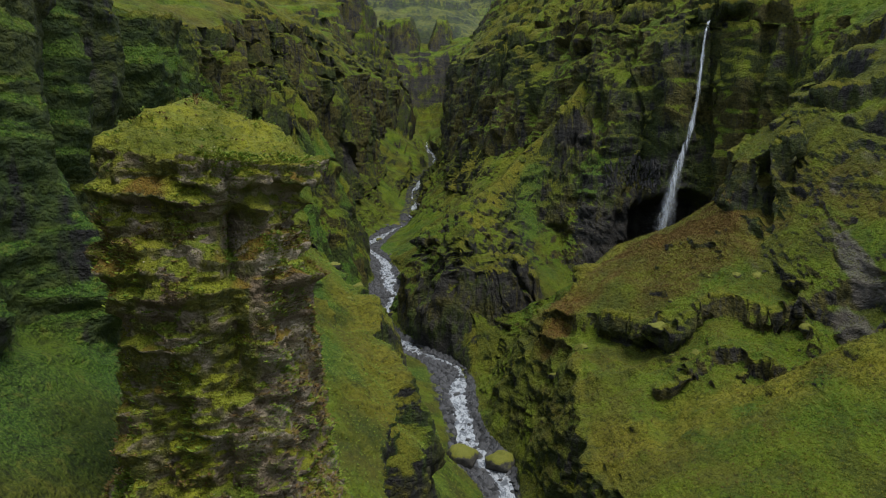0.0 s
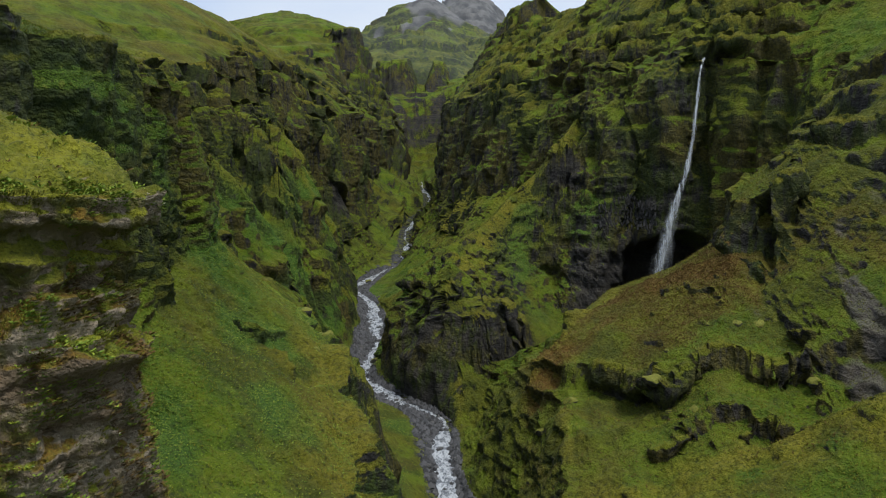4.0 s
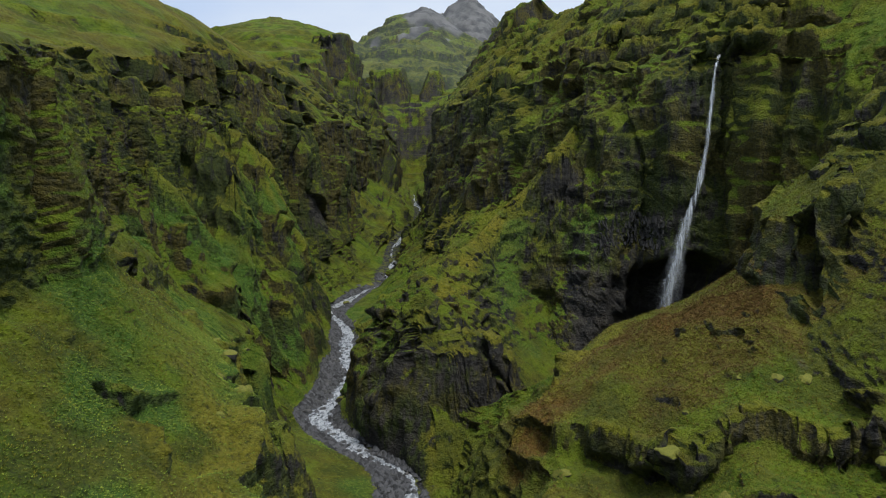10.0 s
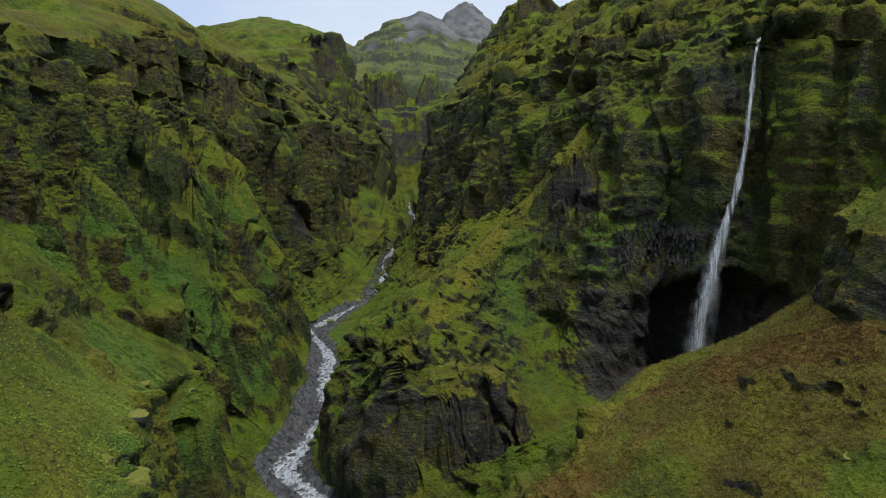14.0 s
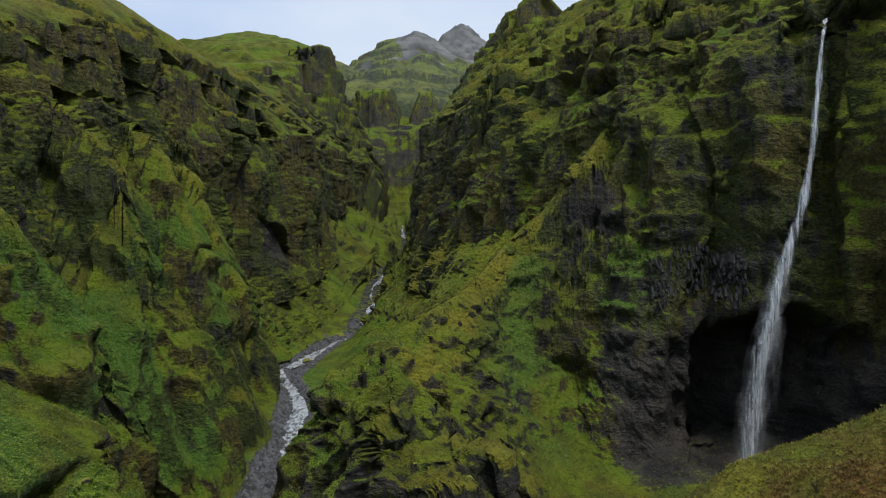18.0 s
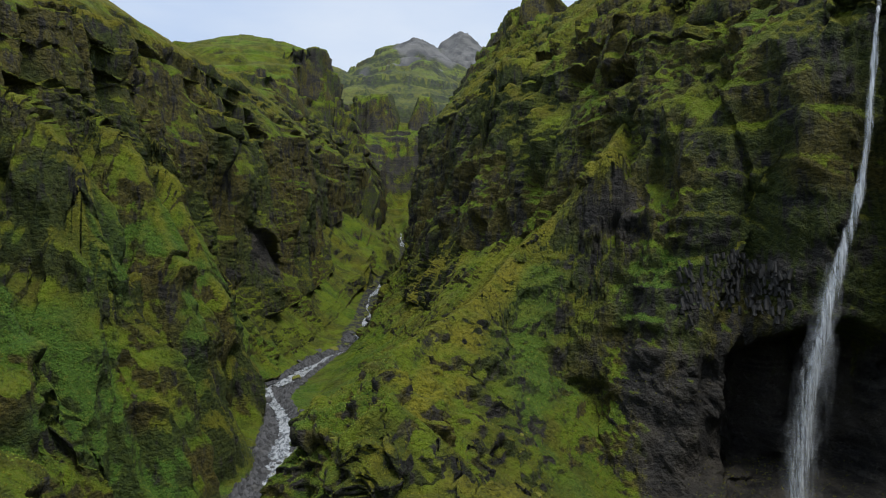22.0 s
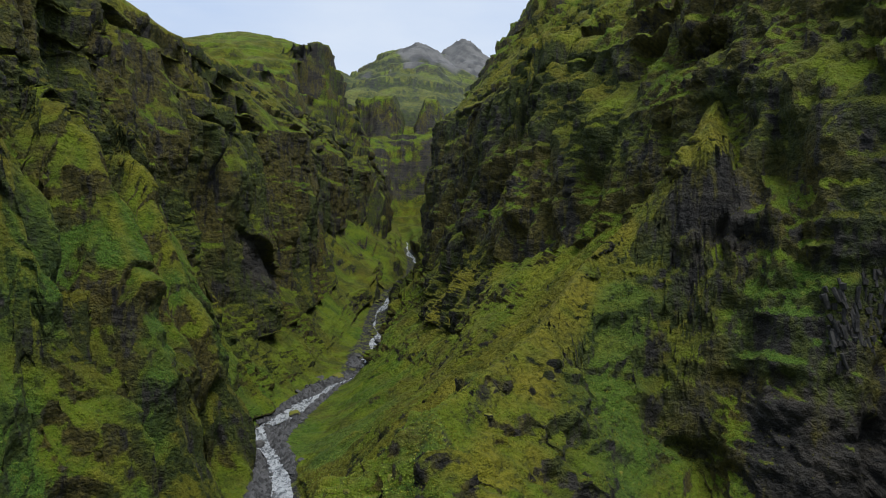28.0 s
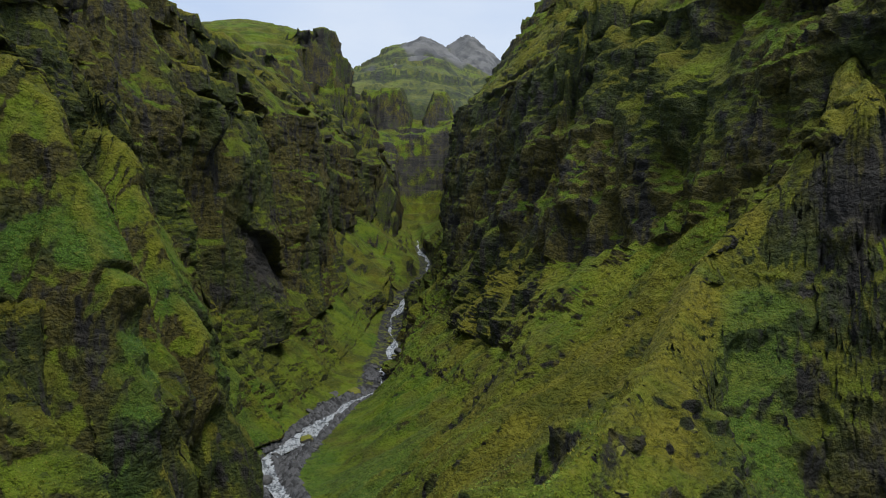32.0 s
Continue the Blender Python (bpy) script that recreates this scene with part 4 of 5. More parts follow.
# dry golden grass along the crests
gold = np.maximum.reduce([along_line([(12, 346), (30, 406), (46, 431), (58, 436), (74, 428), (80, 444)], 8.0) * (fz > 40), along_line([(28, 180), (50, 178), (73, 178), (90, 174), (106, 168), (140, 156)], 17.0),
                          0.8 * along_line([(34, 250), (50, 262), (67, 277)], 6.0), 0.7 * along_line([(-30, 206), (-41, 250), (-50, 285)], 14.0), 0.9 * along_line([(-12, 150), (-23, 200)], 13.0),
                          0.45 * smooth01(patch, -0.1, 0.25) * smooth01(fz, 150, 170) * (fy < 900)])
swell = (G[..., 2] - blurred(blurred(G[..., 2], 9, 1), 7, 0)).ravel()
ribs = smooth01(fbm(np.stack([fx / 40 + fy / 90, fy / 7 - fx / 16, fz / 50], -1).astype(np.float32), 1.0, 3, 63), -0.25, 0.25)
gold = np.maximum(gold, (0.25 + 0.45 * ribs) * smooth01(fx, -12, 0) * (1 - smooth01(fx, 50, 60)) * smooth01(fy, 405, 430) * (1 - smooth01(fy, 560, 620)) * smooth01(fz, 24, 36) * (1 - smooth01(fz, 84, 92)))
# dry grass on convex ground too; its pale colour also paints in rib shading
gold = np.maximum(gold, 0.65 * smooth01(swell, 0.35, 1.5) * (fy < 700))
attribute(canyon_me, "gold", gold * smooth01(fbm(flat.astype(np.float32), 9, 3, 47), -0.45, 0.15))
bare = 0.7 * np.exp(-(((fx - 112) / 26) ** 2 + ((fy - 386) / 16) ** 2)) * smooth01(92 - fz, 0, 20)
bare = np.maximum(bare, 0.55 * smooth01(fz, 150, 165) * smooth01(fy, 1090, 1130) * (1 - smooth01(fy, 1230, 1280)) * smooth01(patch, -0.3, 0.1))
bare = np.maximum(bare, 0.18 * smooth01(patch, -0.15, 0.15) * smooth01(fx, -20, -8) * (1 - smooth01(fx, 40, 55)) * smooth01(fy, 308, 325) * (1 - smooth01(fy, 400, 425)) * (1 - smooth01(fz, 56, 66)))
bare = np.maximum(bare, 0.5 * smooth01(patch, -0.1, 0.2) * smooth01(fx, 62, 72) * (1 - smooth01(fx, 108, 118)) * smooth01(fy, 366, 380) * (1 - smooth01(fy, 430, 445)) * (1 - smooth01(fz, 66, 78)))
bare = np.maximum(bare, 0.35 * smooth01(patch, -0.2, 0.2) * smooth01(fx, -150, -135) * smooth01(fy, 920, 960) * (1 - smooth01(fy, 1040, 1100)) * smooth01(fz, 225, 245))
bare = np.maximum(bare, 1.1 * np.exp(-(((fx - 78) / 9) ** 2 + ((fy - 424) / 14) ** 2 + ((fz - 93) / 10) ** 2)))
bare = np.maximum(bare, 1.3 * over.ravel())
bare = np.maximum(bare, 1.1 * smooth01(fx, 68, 80) * smooth01(fy, 364, 374) * (fy < 425) * (1 - smooth01(fz + 6 * patch, 50, 64)))
bare = np.maximum(bare, 0.5 * smooth01(fx, -16, -8) * (1 - smooth01(fx, 36, 44)) * smooth01(fy, 306, 314) * (1 - smooth01(fy, 334, 342)) * (1 - smooth01(fz, 30, 38)))
bare = np.maximum(bare, 1.6 * smooth01(fx, 92, 104) * smooth01(fy, 340, 356) * (fy < 425) * (1 - smooth01(fz, 26, 60)))
attribute(canyon_me, "bare", bare)
lush = smooth01(-fx, 10, 45) * (0.6 + 0.65 * smooth01(patch, -0.25, 0.2)) * (1 - smooth01(fy, 560, 760)) + 1.2 * smooth01(fx, 30, 55) * smooth01(patch, -0.35, 0.1) * smooth01(fy, 300, 340) * smooth01(fz, 25, 60)
lush = np.maximum(lush, 1.5 * smooth01(fy, 985, 1040) * (1 - smooth01(fz, 150, 165)))
over_grown = np.exp(-(np.maximum(np.abs(fx - 64) - 22, 0) / 10) ** 2 - (np.maximum(np.abs(fy - 408) - 22, 0) / 8) ** 2) * smooth01(fz, 18, 34) * (1 - smooth01(fz, 98, 108))
lush = np.where(over_grown > 0.3, np.minimum(lush, (0.45 + 0.9 * smooth01(patch, -0.1, 0.25))), lush)
lush = np.maximum(lush, 1.6 * np.exp(-(np.maximum(np.abs(fx - 32) - 13, 0) / 5) ** 2 - (np.maximum(np.abs(fy - 250) - 45, 0) / 10) ** 2))
lush = np.maximum(lush, 1.9 * smooth01(patch, -0.4, 0.0) * smooth01(fx, 126, 136) * smooth01(fy, 318, 334) * (fy < 400) * smooth01(fz, 56, 70))
lush = np.maximum(lush, 2.4 * smooth01(-fx, 36, 44) * (1 - smooth01(fy, 205, 225)) * smooth01(patch, -0.6, -0.1))
attribute(canyon_me, "lush", lush * (1 - 0.6 * smooth01(fz, 105, 130) * (fx < 0)))
scree = smooth01(fbm(flat.astype(np.float32), (5, 14, 9), 2, 35) + 1.0 * np.exp(-(((fx - 112 - 0.5 * (fy - 195)) / 6) ** 2 + ((fy - 195) / 22) ** 2)), 0.55, 0.9) * 0.8 * (fx > 90) * (fy < 240)
attribute(canyon_me, "scree", scree)
tagged(new("ground", canyon_me), "moss-green canyon ground with dark basalt cliffs", "ground", kind="structure")
NF = N.reshape(-1, 3)

# ---------------------------------------------------------------- river
steps = np.arange(150, 1060, 1.0)
cx, cz = curve(steps, RIVER_Y, RIVER_X), curve(steps, RIVER_Y, RIVER_Z)
across = np.linspace(-1, 1, 15)
wid = (1 - 0.72 * smooth01(steps, 530, 640)) * 4.3 + 1.2 * np.sin(steps / 17.0) + 0.9 * np.sin(steps / 6.3 + 1)
shift = (2.6 * np.sin(steps / 15.0 + 0.6) + 1.3 * np.sin(steps / 5.7)) * (1 - 0.5 * smooth01(steps, 530, 640))
wx = cx[:, None] + shift[:, None] + across[None] * wid[:, None]
wy = np.repeat(steps[:, None], 15, 1)
wz = np.repeat((cz + 0.75)[:, None], 15, 1)
pw = np.stack([wx, wy, wz], -1).reshape(-1, 3).astype(np.float32)
pw[:, 2] += 0.12 * fbm(pw, 1.6, 3, 41) + 0.2 * fbm(pw, 5, 2, 43)
tagged(new("river", mesh_from("river", pw, grid_faces(len(steps), 15), WATER)), "shallow grey mountain river with white riffles", "river", kind="structure")

# ---------------------------------------------------------------- far mountains
def cone_height(x, y, tops):
    z = np.full(x.shape, -200.0)
    for px, py, pz, slope, wide in tops:
        d = np.hypot((x - px) / wide, y - py)
        z = np.maximum(z, pz + 25 - np.sqrt((slope * d) ** 2 + 25 ** 2))
    return z


def mountain(name, x0, x1, y0, y1, nx, ny, tops, label, scree=0.0, amp=1.0, base=-40.0, sink=120.0):
    xs, yy = np.meshgrid(np.linspace(x0, x1, nx), np.linspace(y0, y1, ny))
    z = cone_height(xs, yy, tops)
    g = np.stack([xs, yy, z], -1)
    p = g.reshape(-1, 3).astype(np.float32)
    size = (y1 - y0) / 9
    q = p.copy()
    q[:, 2] = 0
    dz = ridged(q, size, 4, 61) * 0.075 * size * amp + fbm(q, size / 4, 4, 66) * 0.05 * size * amp
    g[..., 2] += dz.reshape(z.shape)
    beds = (g[..., 2] + 14 * fbm(p, 160, 2, 68).reshape(z.shape))
    g[..., 2] += np.where(((beds / 34) % 1.0) > 0.8, 9, 0) * 0.8 * amp * smooth01(fbm(q, 90, 3, 69).reshape(z.shape), -0.3, 0.3)
    g[..., 2] -= sink * (1 - smooth01(yy, y0, y0 + 170))
    g[..., 2] = np.maximum(g[..., 2], base)
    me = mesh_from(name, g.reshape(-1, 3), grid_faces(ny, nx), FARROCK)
    s = smooth01(fbm(q, (60, 160, 50), 3, 71) + scree * smooth01(g[..., 2].ravel(), 420, 640) - 0.25, 0.2, 0.36)
    s = s * smooth01(g[..., 2].ravel(), 340, 400)
    attribute(me, "scree", s)
    return tagged(new(name, me), label, "mountain", kind="structure")


mountain("mountain", -420, 420, 1170, 2700, 280, 260,
         [(-66, 1520, 398, 0.62, 1.0), (-20, 1800, 470, 0.6, 0.8), (-50, 2180, 650, 0.72, 0.9), (40, 2100, 560, 0.7, 0.8), (-200, 1620, 420, 0.8, 1.2), (330, 1900, 520, 0.5, 1.4)],
         "green dome-shaped mountain with grey scree streaks", 0.6, 1.6)
mountain("mountain", -700, 900, 2700, 4000, 220, 160,
         [(110, 3300, 1000, 0.95, 0.9), (40, 3200, 800, 0.8, 1.0), (260, 3300, 780, 0.6, 1.6), (-300, 3500, 700, 0.55, 1.5)],
         "bare grey rocky peak far behind the canyon", 2.0, 2.2)
# the lowland that the whole place stands on
lx, ly = np.meshgrid(np.linspace(-4600, 4600, 60), np.linspace(-4600, 4600, 60))
low = np.stack([lx, ly, np.full(lx.shape, -75.0)], -1)
low[..., 2] += 12 * fbm(low.reshape(-1, 3).astype(np.float32), 700, 3, 75).reshape(lx.shape)
tagged(new("ground_outer", mesh_from("ground_outer", low.reshape(-1, 3), grid_faces(60, 60), FARROCK)), "low green land around the canyon", "ground", kind="structure")


# ---------------------------------------------------------------- helpers for things
def part(name, me, parent, label="", m=None):
    ob = new(name, me)
    ob.parent = parent
    if m is not None:
        ob.matrix_basis = m
    if label:
        ob["label"] = label
    return ob


rng = np.random.default_rng(7)


def sphere_grid(nu, nv):
    """A ball as points and faces."""
    th, ph = np.linspace(0, 2 * np.pi, nu, endpoint=False), np.linspace(0, np.pi, nv)
    d = np.stack([np.sin(ph)[:, None] * np.cos(th), np.sin(ph)[:, None] * np.sin(th), np.repeat(np.cos(ph)[:, None], nu, 1)], -1)
    f = grid_faces(nv, nu, True)[:, ::-1]
    return d.reshape(-1, 3), f


def rock_mesh(name, seed, material, nu=22, nv=13, flat=0.75):
    """A worn boulder of unit size with facets and dents."""
    d, f = sphere_grid(nu, nv)
    p = (d + seed * 7.7).astype(np.float32)
    r = 1 + 0.28 * fbm(p, 0.9, 2, seed) + 0.12 * ridged(p, 0.5, 2, seed + 3)
    cut = rng.normal(size=(7, 3))
    cut /= np.linalg.norm(cut, axis=1, keepdims=True)
    v = d * r[:, None]
    for c in cut:
        h = v @ c
        v -= np.maximum(h - 0.78, 0)[:, None] * c
    v[:, 2] *= flat
    return mesh_from(name, v, f, material)


def ground_at(x, y):
    """Height of the highest sheet point near a place."""
    i = np.searchsorted(ys, y)
    i0, i1 = max(i - 3, 0), min(i + 3, ROWS_N)
    sub = G[i0:i1].reshape(-1, 3)
    d = (sub[:, 0] - x) ** 2 + (sub[:, 1] - y) ** 2
    near = sub[d < max(1.0, d.min() * 1.5)]
    return float(np.median(near[:, 2]))


# ---------------------------------------------------------------- rock pinnacle
def pinnacle():
    nu, nv = 300, 330
    th = np.linspace(0, 2 * np.pi, nu, endpoint=False)
    h = np.linspace(0, 1, nv)
    zz = 34 + 50.5 * h
    # half widths along the two plan axes against height, with the head that overhangs the neck
    hs = [34, 44, 52, 57, 60, 64, 68, 71.4, 73.2, 75.3, 77.2, 79, 80.3, 81, 82, 83, 84.5]
    ax = curve(zz, hs, [15, 11.5, 8.4, 6.8, 6.1, 6.1, 5.8, 6.1, 6.0, 5.3, 5.4, 6.1, 6.0, 5.7, 5.1, 4.0, 0.05])
    ay = curve(zz, hs, [15, 12, 9, 7.6, 7.0, 6.8, 6.6, 6.9, 6.9, 6.4, 6.5, 7.0, 6.8, 6.4, 5.6, 4.4, 0.05])
    ox = curve(zz, hs, [-17.3, -17.2, -16.6, -16.0, -15.5, -15.6, -15.5, -16.4, -16.8, -16.6, -16.5, -15.9, -15.9, -16.5, -17.0, -17.6, -18.4])
    oy = curve(zz, hs, [54, 54, 53.5, 52.5, 52, 52, 52, 52, 52, 52, 52, 52, 52, 52.5, 53.4, 54.4, 55.5])
    c, s = np.cos(th), np.sin(th)
    sq = (np.abs(c) ** 3.2 + np.abs(s) ** 3.2) ** (-1 / 3.2)
    g = np.stack([ox[:, None] + ax[:, None] * sq * c, oy[:, None] + ay[:, None] * sq * s, np.repeat(zz[:, None], nu, 1)], -1)
    g[..., 2] -= np.where(g[..., 0] > -19.0, 0.10, -0.10) * (g[..., 0] + 19.0) * smooth01(zz, 74, 82.5)[:, None]
    n = -grid_normals(g, True)
    p = g.reshape(-1, 3).astype(np.float32)
    n = n.reshape(-1, 3)
    out = p - np.stack([np.repeat(ox, nu), np.repeat(oy, nu), p[:, 2]], -1)
    if (n * out).sum() < 0:
        n = -n
    side = smooth01(1 - np.abs(n[:, 2]), 0.2, 0.7)
    d = fbm(p, 5.5, 3, 81) * 0.9 + ridged(p, (3.0, 3.0, 12), 2, 84) * 0.8 * side + ridged(p, (2.2, 2.2, 1.6), 2, 85) * 0.5 * side - 0.4
    warp = p[:, 2] + 1.6 * fbm(p, 9, 2, 86) + 0.07 * p[:, 0]
    broken = smooth01(fbm(p, (6, 6, 3), 2, 88), -0.3, 0.3)
    high = smooth01(p[:, 2], 66, 73)
    d += ledge(warp, 3.1, 0.25) * (0.35 + 0.3 * high) * side * broken + ledge(warp + 0.6, 1.05, 0.3) * 0.32 * side * broken
    pw = p + 0.6 * np.stack([vnoise(p / 1.3, 131), vnoise(p / 1.3, 132), vnoise(p / 1.3, 133)], -1)
    c1, o1 = cells(pw, (3.2, 3.2, 2.2), 135)
    c2, o2 = cells(pw, (1.1, 1.1, 0.75), 137)
    d += (0.5 - c1) * 0.6 + o1 * 0.4 * side + (0.5 - c2) * 0.4 + o2 * 0.22 * side
    for bz, bw, amt in ((79.0, 0.45, 0.55), (77.0, 0.4, 0.45), (75.0, 0.4, 0.4), (72.4, 0.5, 0.8), (67.8, 0.4, 0.3)):
        lip = p[:, 2] - bz + 1.3 * vnoise(p / 3.5, 151) + 0.12 * (p[:, 0] + 17)
        d += amt * np.exp(-(np.where(lip > 0, lip / (2.2 * bw), lip / bw)) ** 2) * side * smooth01(fbm(p, (5, 5, 9), 2, 153), -0.35, 0.1)
    d += fbm(p, 1.3, 3, 90, 0.6) * 0.5 + ridged(p, 0.6, 2, 93) * 0.12
    # the cleft down its right face
    cleft = np.exp(-(((p[:, 0] + 12.9 + 0.05 * (78 - p[:, 2])) / 0.6) ** 2)) * (p[:, 1] < 51) * smooth01(p[:, 2], 56, 60) * (1 - smooth01(p[:, 2], 76, 78))
    d -= 0.9 * cleft + 1.6 * np.exp(-((p[:, 0] + 13.0) / 0.8) ** 2 - ((p[:, 2] - 75.3) / 1.1) ** 2) * (p[:, 1] < 52)
    v = p + n * (d * smooth01(p[:, 2], 84.4, 82.5))[:, None]
    hp = fbm(p, 3.2, 3, 95)
    marks = {"herbs": smooth01(hp, 0.05, 0.3) * 0.8, "heath": smooth01(fbm(p, 2.6, 3, 97), 0.1, 0.35) * smooth01(p[:, 2], 58, 66) * 0.8 * side,
             "bare": np.maximum(smooth01(p[:, 0], -13.3, -11.6), 0.5 * smooth01(-hp, 0.0, 0.3)) * (1 - smooth01(p[:, 2], 72, 76)) * 0.6,
             "lush": 0.55 + 1.0 * smooth01(fbm(p, 1.5, 3, 99), 0.0, 0.3) + 0.8 * smooth01(n[:, 2], 0.4, 0.8)}
    root = tagged(new("rock_pinnacle"), "tall layered brown rock pinnacle capped with moss", "rock pinnacle")
    root.location = (-17.2, 54, 40)
    for name, z0, z1, label in (("foot", 0, 57, "grassy foot of the pinnacle"), ("shaft", 57, 76.5, "bare brown rock shaft with ledges"), ("cap", 76.5, 99, "overhanging cap with yellow-green moss")):
        i0, i1 = np.searchsorted(zz, z0), min(np.searchsorted(zz, z1) + 1, nv)
        sel = slice(i0 * nu, i1 * nu)
        me = mesh_from(name, v[sel], grid_faces(i1 - i0, nu, True), PINROCK)
        for key, values in marks.items():
            attribute(me, key, values[sel])
        part(name, me, root, label, Matrix.Translation((17.2, -54, -40)))
    return v, n


PV, PN = pinnacle()

# ---------------------------------------------------------------- waterfall
def water_sheet(name, z0, z1, width, off, seed, material, parent, dens, label=""):
    n, m = 260, 13
    z = np.linspace(z0, z1, n)
    a = np.linspace(-1, 1, m)
    w = at_height(z, FW) * width
    jag = 0.25 * np.stack([vnoise(np.stack([np.full(n, 3.1 * seed), np.zeros(n), z / 5.0], -1).astype(np.float32), seed)] * m, 1)
    x = at_height(z, FX)[:, None] + off[0] * w[:, None] + a[None] * w[:, None] * (1 + jag)
    y = at_height(z, FY)[:, None] + off[1] - 0.8 * (1 - a[None] ** 2) * np.minimum(1, w / 2)[:, None]
    g = np.stack([x, y, np.repeat(z[:, None], m, 1)], -1)
    p = g.reshape(-1, 3).astype(np.float32)
    p[:, 1] += 0.5 * fbm(p, (1.0, 1.0, 7), 2, seed + 100)
    p[:, 0] += 0.35 * fbm(p, (1.5, 1.5, 6), 2, seed + 103)
    me = mesh_from(name, p, grid_faces(n, m), material)
    f = (1 - np.abs(a) ** 2.2)[None] * np.ones((n, 1)) * dens
    attribute(me, "flow", f)
    return part(name, me, parent, label)


fall = tagged(new("waterfall"), "tall thin white waterfall dropping past dark cliffs", "waterfall")
fall.location = (109.6, 376, 8)
fall_root = Matrix.Translation((-109.6, -376, -8))
for args in (("main_stream", 149, 8, 0.8, (0.0, 0.0), 1, FALL, fall, 1.0), ("side_stream", 140, 10, 0.42, (0.35, 0.7), 2, FALL, fall, 0.9),
             ("side_stream", 118, 8, 0.45, (-0.4, -0.5), 3, FALL, fall, 0.8), ("side_stream", 95, 8, 0.5, (0.6, 0.9), 4, FALL, fall, 0.6),
             ("spray_veil", 78, 6, 1.35, (0.15, 1.4), 5, MIST, fall, 0.42), ("spray_veil", 60, 6, 1.0, (0.55, -1.0), 6, MIST, fall, 0.25)):
    water_sheet(*args).matrix_basis = fall_root
# small fall in the slot at the canyon's head
slot_fall = tagged(new("waterfall"), "small distant waterfall in a dark rock slot", "waterfall")
z = np.linspace(168, 112, 60)
a = np.linspace(-1, 1, 7)
g = np.stack([(5 - 0.03 * (168 - z))[:, None] + a[None] * 1.8, np.full((60, 7), 1030.0), np.repeat(z[:, None], 7, 1)], -1)
me = mesh_from("main_stream", g.reshape(-1, 3), grid_faces(60, 7), FALL)
attribute(me, "flow", (1 - np.abs(a) ** 2)[None] * np.ones((60, 1)))
part("main_stream", me, slot_fall)

# ---------------------------------------------------------------- basalt columns over the cave
columns = tagged(new("basalt_columns"), "dark broken basalt columns hanging over a cave", "basalt columns")
col_meshes = []
for k in range(7):
    bm = bmesh.new()
    bmesh.ops.create_cone(bm, cap_ends=True, segments=6, radius1=0.8, radius2=1.0, depth=1.0)
    bmesh.ops.subdivide_edges(bm, edges=[e for e in bm.edges if abs(e.verts[0].co.z - e.verts[1].co.z) > 0.5], cuts=3)
    for v in bm.verts:
        v.co.x += 0.12 * noise.noise(v.co * 1.7 + Vector((k * 5, 0, 0)))
        v.co.y += 0.12 * noise.noise(v.co * 1.7 + Vector((0, k * 5, 9)))
    cme = bpy.data.meshes.new("column")
    bm.to_mesh(cme)
    bm.free()
    cme.materials.append(COLUMN)
    col_meshes.append(cme)
face = G[(G[..., 1] > 355) & (G[..., 1] < 410) & (G[..., 0] > 70) & (G[..., 0] < 122) & (G[..., 2] > 62) & (G[..., 2] < 82)]
for k in range(290):
    x = 88 + 27 * (k / 289) + rng.uniform(-0.8, 0.8)
    mid_z = 69 + 2.5 * math.sin(x / 5) + rng.uniform(-8, 9)
    close = face[(np.abs(face[:, 0] - x) < 1.6) & (np.abs(face[:, 2] - mid_z) < 3.0)]
    if not len(close):
        continue
    y = float(close[:, 1].min()) + rng.uniform(0.3, 1.7)
    high = rng.uniform(0.8, 3.4)
    part("column", col_meshes[k % 7], columns, m=Matrix.LocRotScale((x, y, mid_z), Euler((rng.uniform(-0.45, 0.15), rng.uniform(-0.3, 0.3) + 0.012 * (x - 97), rng.uniform(0, 1))), (rng.uniform(0.3, 0.75), rng.uniform(0.3, 0.8), high)))

# ---------------------------------------------------------------- boulders and stones
ROCKS = [rock_mesh("boulder", k + 1, BOULDER) for k in range(5)]
MROCKS = [rock_mesh("boulder", k + 11, MOSSY, 30, 18, 0.85) for k in range(5)]
named = [(6.0, 231, 5.6, 1), (18.5, 229, 4.8, 1), (-25.5, 371, 3.4, 1), (-39, 358, 2.2, 0), (-22, 352, 2.4, 1), (-41, 404, 2.2, 0), (-36, 392, 2.0, 0), (-48, 548, 2.6, 1), (-38, 604, 3.2, 1), (-22, 628, 5.0, 1), (-46, 600, 3.0, 0), (-14, 342, 2.2, 0), (-34, 380, 1.8, 0), (-54, 512, 2.4, 0), (-30, 430, 1.8, 0)]
for x, y, r, mossy in named:
    ob = new("boulder", (MROCKS if mossy else ROCKS)[int(x * 7 + y) % 5])
    ob.matrix_basis = Matrix.LocRotScale((x, y, float(curve(np.array([y]), RIVER_Y, RIVER_Z)[0]) + 0.35 * r), Euler((rng.uniform(-0.2, 0.2), rng.uniform(-0.2, 0.2), rng.uniform(0, 6))), (r, r * rng.uniform(0.8, 1.1), r * rng.uniform(0.7, 0.95)))
    tagged(ob, "large moss-covered boulder beside the river" if mossy else "large dark wet boulder in the river", "boulder", "boulders along the river")
